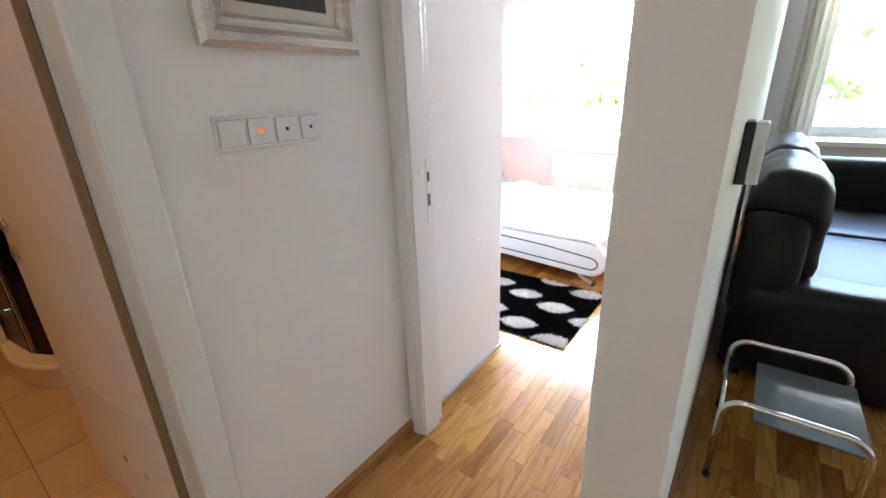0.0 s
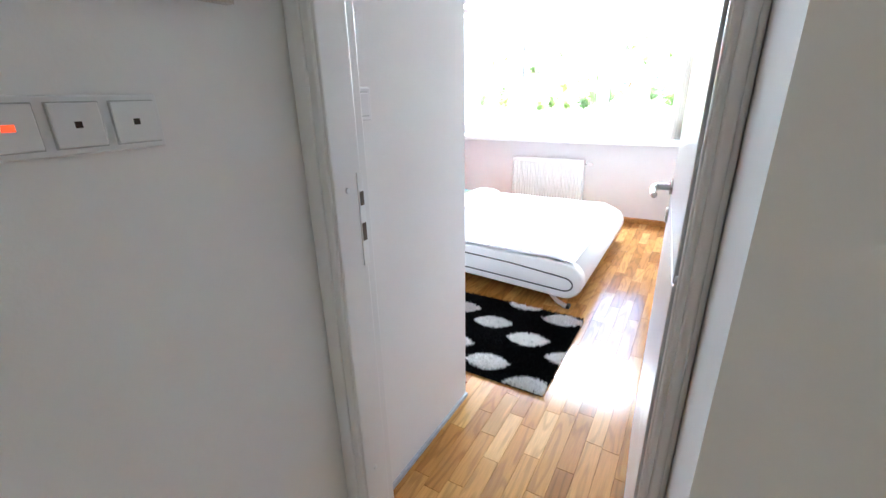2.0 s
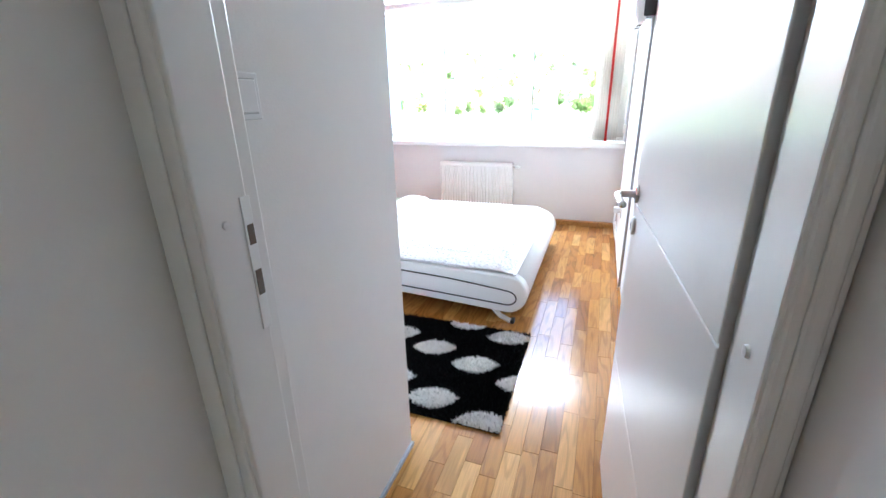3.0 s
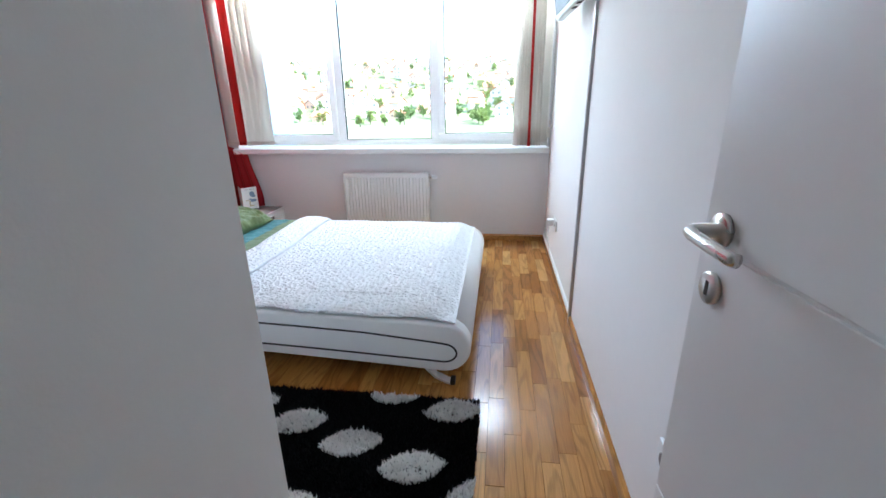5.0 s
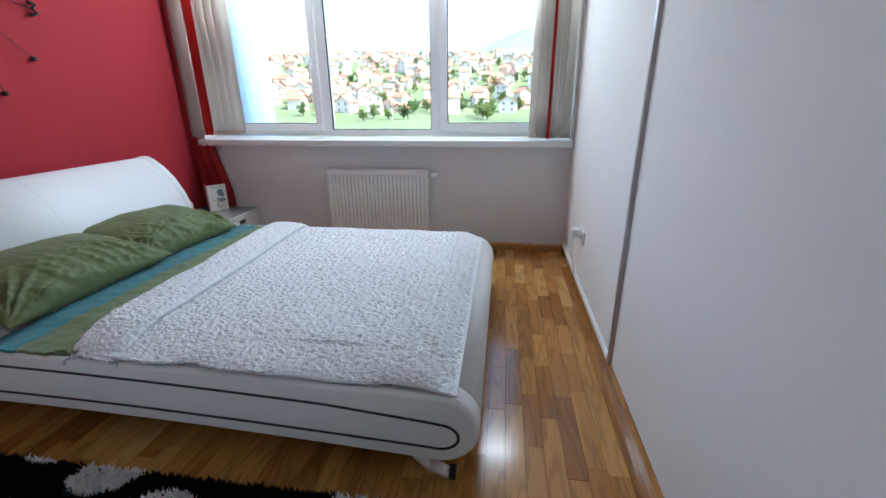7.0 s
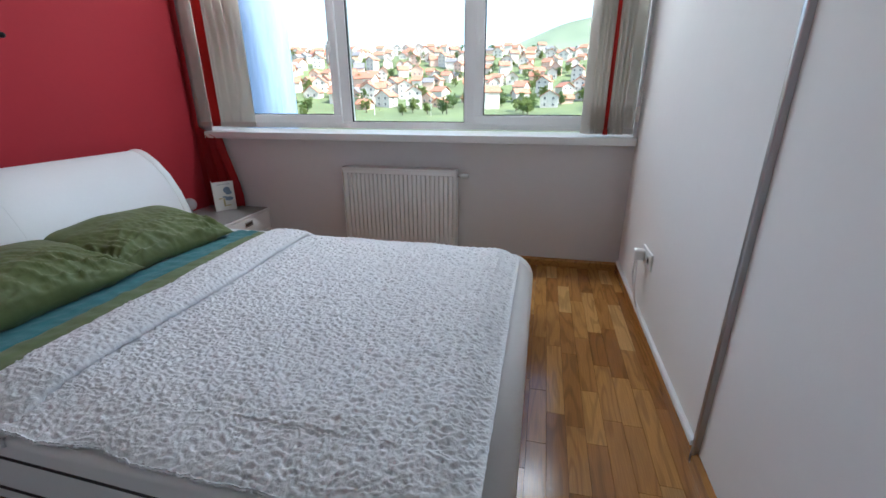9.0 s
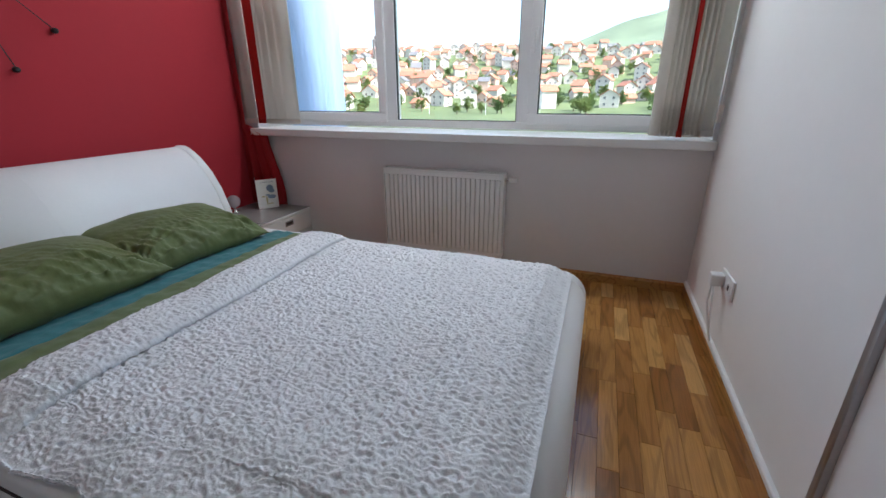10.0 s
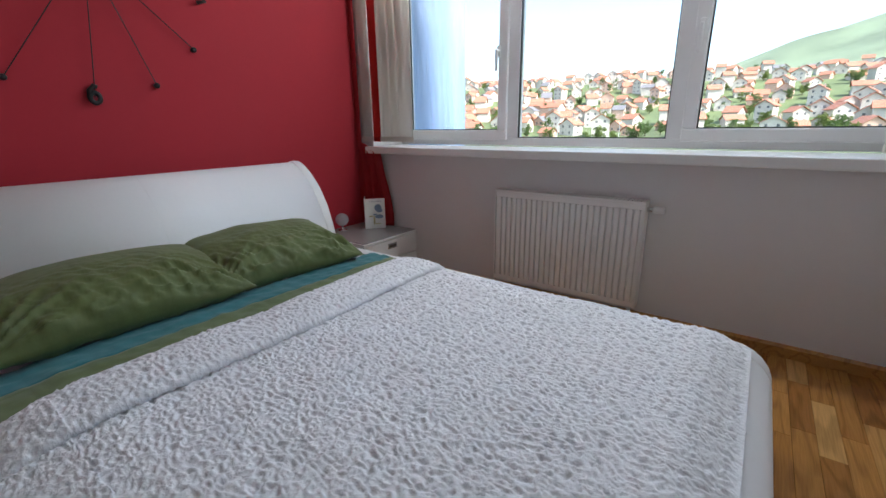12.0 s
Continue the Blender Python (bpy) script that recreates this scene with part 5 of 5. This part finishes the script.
# the houses further up the slope, joined
fv, ff, fm = [], [], []
far_spots, tries = [], 0
while len(far_spots) < 420 and tries < 9000:
    tries += 1
    az, d = radians(rg.uniform(-58, 26)), 240 + 420 * rg.random()
    x, y = d * math.sin(az), d * math.cos(az)
    if any((x - a) ** 2 + (y - b) ** 2 < 9.0 ** 2 for a, b in spots + far_spots):
        continue
    far_spots.append((x, y))
    w, dp, eave = rg.uniform(6, 9.5), rg.uniform(6, 9), rg.choice((2.8, 3.2, 4.8, 5.4))
    top, g = eave + w * rg.uniform(0.3, 0.42), terrain(x, y) - 0.4
    turn = Matrix.Rotation(radians(rg.choice((0, 90)) + rg.uniform(-25, 25)), 4, "Z")
    wall_k, roof_k = rg.choice((0, 0, 0, 1)), rg.choice((2, 2, 2, 3))

    def put(pts, faces, k):
        n = len(fv)
        fv.extend(tuple(turn @ Vector(p) + Vector((x, y, g))) for p in pts)
        ff.extend(tuple(n + q for q in f) for f in faces)
        fm.extend([k] * len(faces))
    hw, hd = w / 2, dp / 2
    put([(sx * hw, sy * hd, z) for z in (-3, eave) for sy in (-1, 1) for sx in (-1, 1)] + [(0, -hd, top), (0, hd, top)], [(0, 1, 5, 8, 4), (3, 2, 6, 9, 7), (1, 3, 7, 5), (2, 0, 4, 6)], wall_k)
    for sx in (-1, 1):
        lo = eave - 0.5 * (top - eave) / hw
        put([(0, -hd - 0.6, top + 0.1), (sx * (hw + 0.5), -hd - 0.6, lo + 0.1), (sx * (hw + 0.5), hd + 0.6, lo + 0.1), (0, hd + 0.6, top + 0.1), (0, -hd - 0.6, top + 0.35), (sx * (hw + 0.5), -hd - 0.6, lo + 0.35), (sx * (hw + 0.5), hd + 0.6, lo + 0.35), (0, hd + 0.6, top + 0.35)], [(0, 1, 2, 3), (4, 7, 6, 5), (0, 4, 5, 1), (1, 5, 6, 2), (2, 6, 7, 3)], roof_k)
    for zz in range(1, int(eave), 3):
        for sx in (-0.5, 0.35):
            put([(sx * hw + a, -hd - 0.05, zz + b) for a, b in ((0, 0), (1.1, 0), (1.1, 1.2), (0, 1.2))], [(0, 1, 2, 3)], 4)
            put([(hw + 0.05, sx * hd + a, zz + b) for a, b in ((0, 0), (1.1, 0), (1.1, 1.2), (0, 1.2))], [(0, 1, 2, 3)], 4)
me = bpy.data.meshes.new("far_houses")
me.from_pydata(fv, [], ff)
for m in (RENDER_W, RENDER_P, ROOF, ROOF_2, PANE_DARK):
    me.materials.append(m)
me.polygons.foreach_set("material_index", fm)
tagged(new("far_houses", me), "crowd of white and salmon houses with red roofs up the slope", "houses", "", "stuff")
spots += far_spots
# the many further trees and shrubs, joined
cv = [np.array([v.co[:] for v in t.children[1].data.vertices]) for t in TREES[1:4:2]]
bush_v, bush_f, left_over = [], [], 1500
while left_over:
    az, d = radians(rg.uniform(-58, 26)), 190 + 460 * rg.random()
    x, y = d * math.sin(az), d * math.cos(az)
    if any((x - a) ** 2 + (y - b) ** 2 < 4.6 ** 2 for a, b in spots):
        continue
    left_over -= 1
    q = cv[left_over % 2][left_over % 5 * 168:][:672] * rg.uniform(1.0, 1.7) + np.array((x, y, terrain(x, y) - 1.2))
    k = len(bush_v)
    bush_v += q.tolist()
    bush_f += [(k + j, k + j + 1, k + j + 2, k + j + 3) for j in range(0, len(q), 4)]
me = bpy.data.meshes.new("far_trees")
me.from_pydata(bush_v, [], bush_f)
me.materials.append(LEAF_2)
tagged(new("far_trees", me), "light green shrubs and trees scattered over the hillside", "trees", "", "stuff")
for x, y in ((-72, 176), (-25, 178), (-118, 172), (-48, 180)):
    lp = empty("street_lamp", (x, y, terrain(x, y)), "pale metal street lamp post by the meadow", "street lamp", "street lamps by the meadow")
    part("post", tube([(0, 0, -0.5), (0, 0, 8), (0.4, 0, 8.6), (1.2, 0, 8.8)], 0.09, 6), ENAMEL, lp)
    part("head", box_bm((1.0, -0.15, 8.72), (1.7, 0.15, 8.9), 0.03), ENAMEL, lp)

# ---------------------------------------------------------------- bathroom tiles and parquet strips, last
tile_me = box_bm((-0.163, -0.163, -0.0025), (0.163, 0.163, 0.003), 0.001, 1)
tm = bpy.data.meshes.new("floor_tile")
tile_me.to_mesh(tm)
tile_me.free()
tm.materials.append(TILE)
bf = bpy.data.objects["bathroom_floor"]
for i in range(9):
    for j in range(8):
        o = new("floor_tile", tm)
        o.parent = bf
        o.location = (-3.80 + i * 0.33, -6.33 + j * 0.33, 0)

SW = 0.0667
rs = random.Random(7)
strip_meshes = []
for ln in (0.28, 0.34, 0.40, 0.46):
    b = box_bm((-SW / 2 + 0.0004, -ln / 2 + 0.0005, -0.012), (SW / 2 - 0.0004, ln / 2 - 0.0005, 0.0), 0.0006, 1)
    me = bpy.data.meshes.new("floor_strip")
    b.to_mesh(me)
    b.free()
    me.materials.append(OAK)
    strip_meshes.append((ln, me))


def in_rest(x, y):
    """Where strips are laid: bedroom, doorway, hall, living room."""
    if y > YW - 0.01:
        return False
    if x < XH - SW / 2 and y < -3.31:
        return False
    return not (0.0 < x < 0.165 and y > -4.40)


rest_v, rest_f = [], []
count = 0
nx = int((4.4 + 3.08) / SW)
for i in range(nx):
    x = -0.2235 + (i - 43) * SW
    y = -7.1 + rs.random() * 0.3
    while y < 0.03:
        ln, me = rs.choice(strip_meshes)
        yc = y + ln / 2
        y += ln
        inside = in_rest(x, min(yc, YW - 0.02))
        if not inside:
            continue
        if -0.82 < x < 0.0 and -4.25 < yc < 0.05 and count < 300 and not (x < -0.75 and yc > -2.2):
            o = new("floor_strip", me)
            o.parent = floor
            o.location = (x, yc, 0)
            count += 1
        else:
            k = len(rest_v)
            a, b, c, d = x - SW / 2 + 0.0004, x + SW / 2 - 0.0004, yc - ln / 2 + 0.0005, yc + ln / 2 - 0.0005
            rest_v += [(a, c, 0), (b, c, 0), (b, d, 0), (a, d, 0), (a, c, -0.012), (b, c, -0.012), (b, d, -0.012), (a, d, -0.012)]
            rest_f += [(k, k + 1, k + 2, k + 3), (k, k + 4, k + 5, k + 1), (k + 1, k + 5, k + 6, k + 2), (k + 2, k + 6, k + 7, k + 3), (k + 3, k + 7, k + 4, k)]
me = bpy.data.meshes.new("floor_strips")
me.from_pydata(rest_v, [], rest_f)
me.materials.append(OAK_REST)
o = new("floor_strips", me)
o.parent = floor
o["kind"] = "stuff"
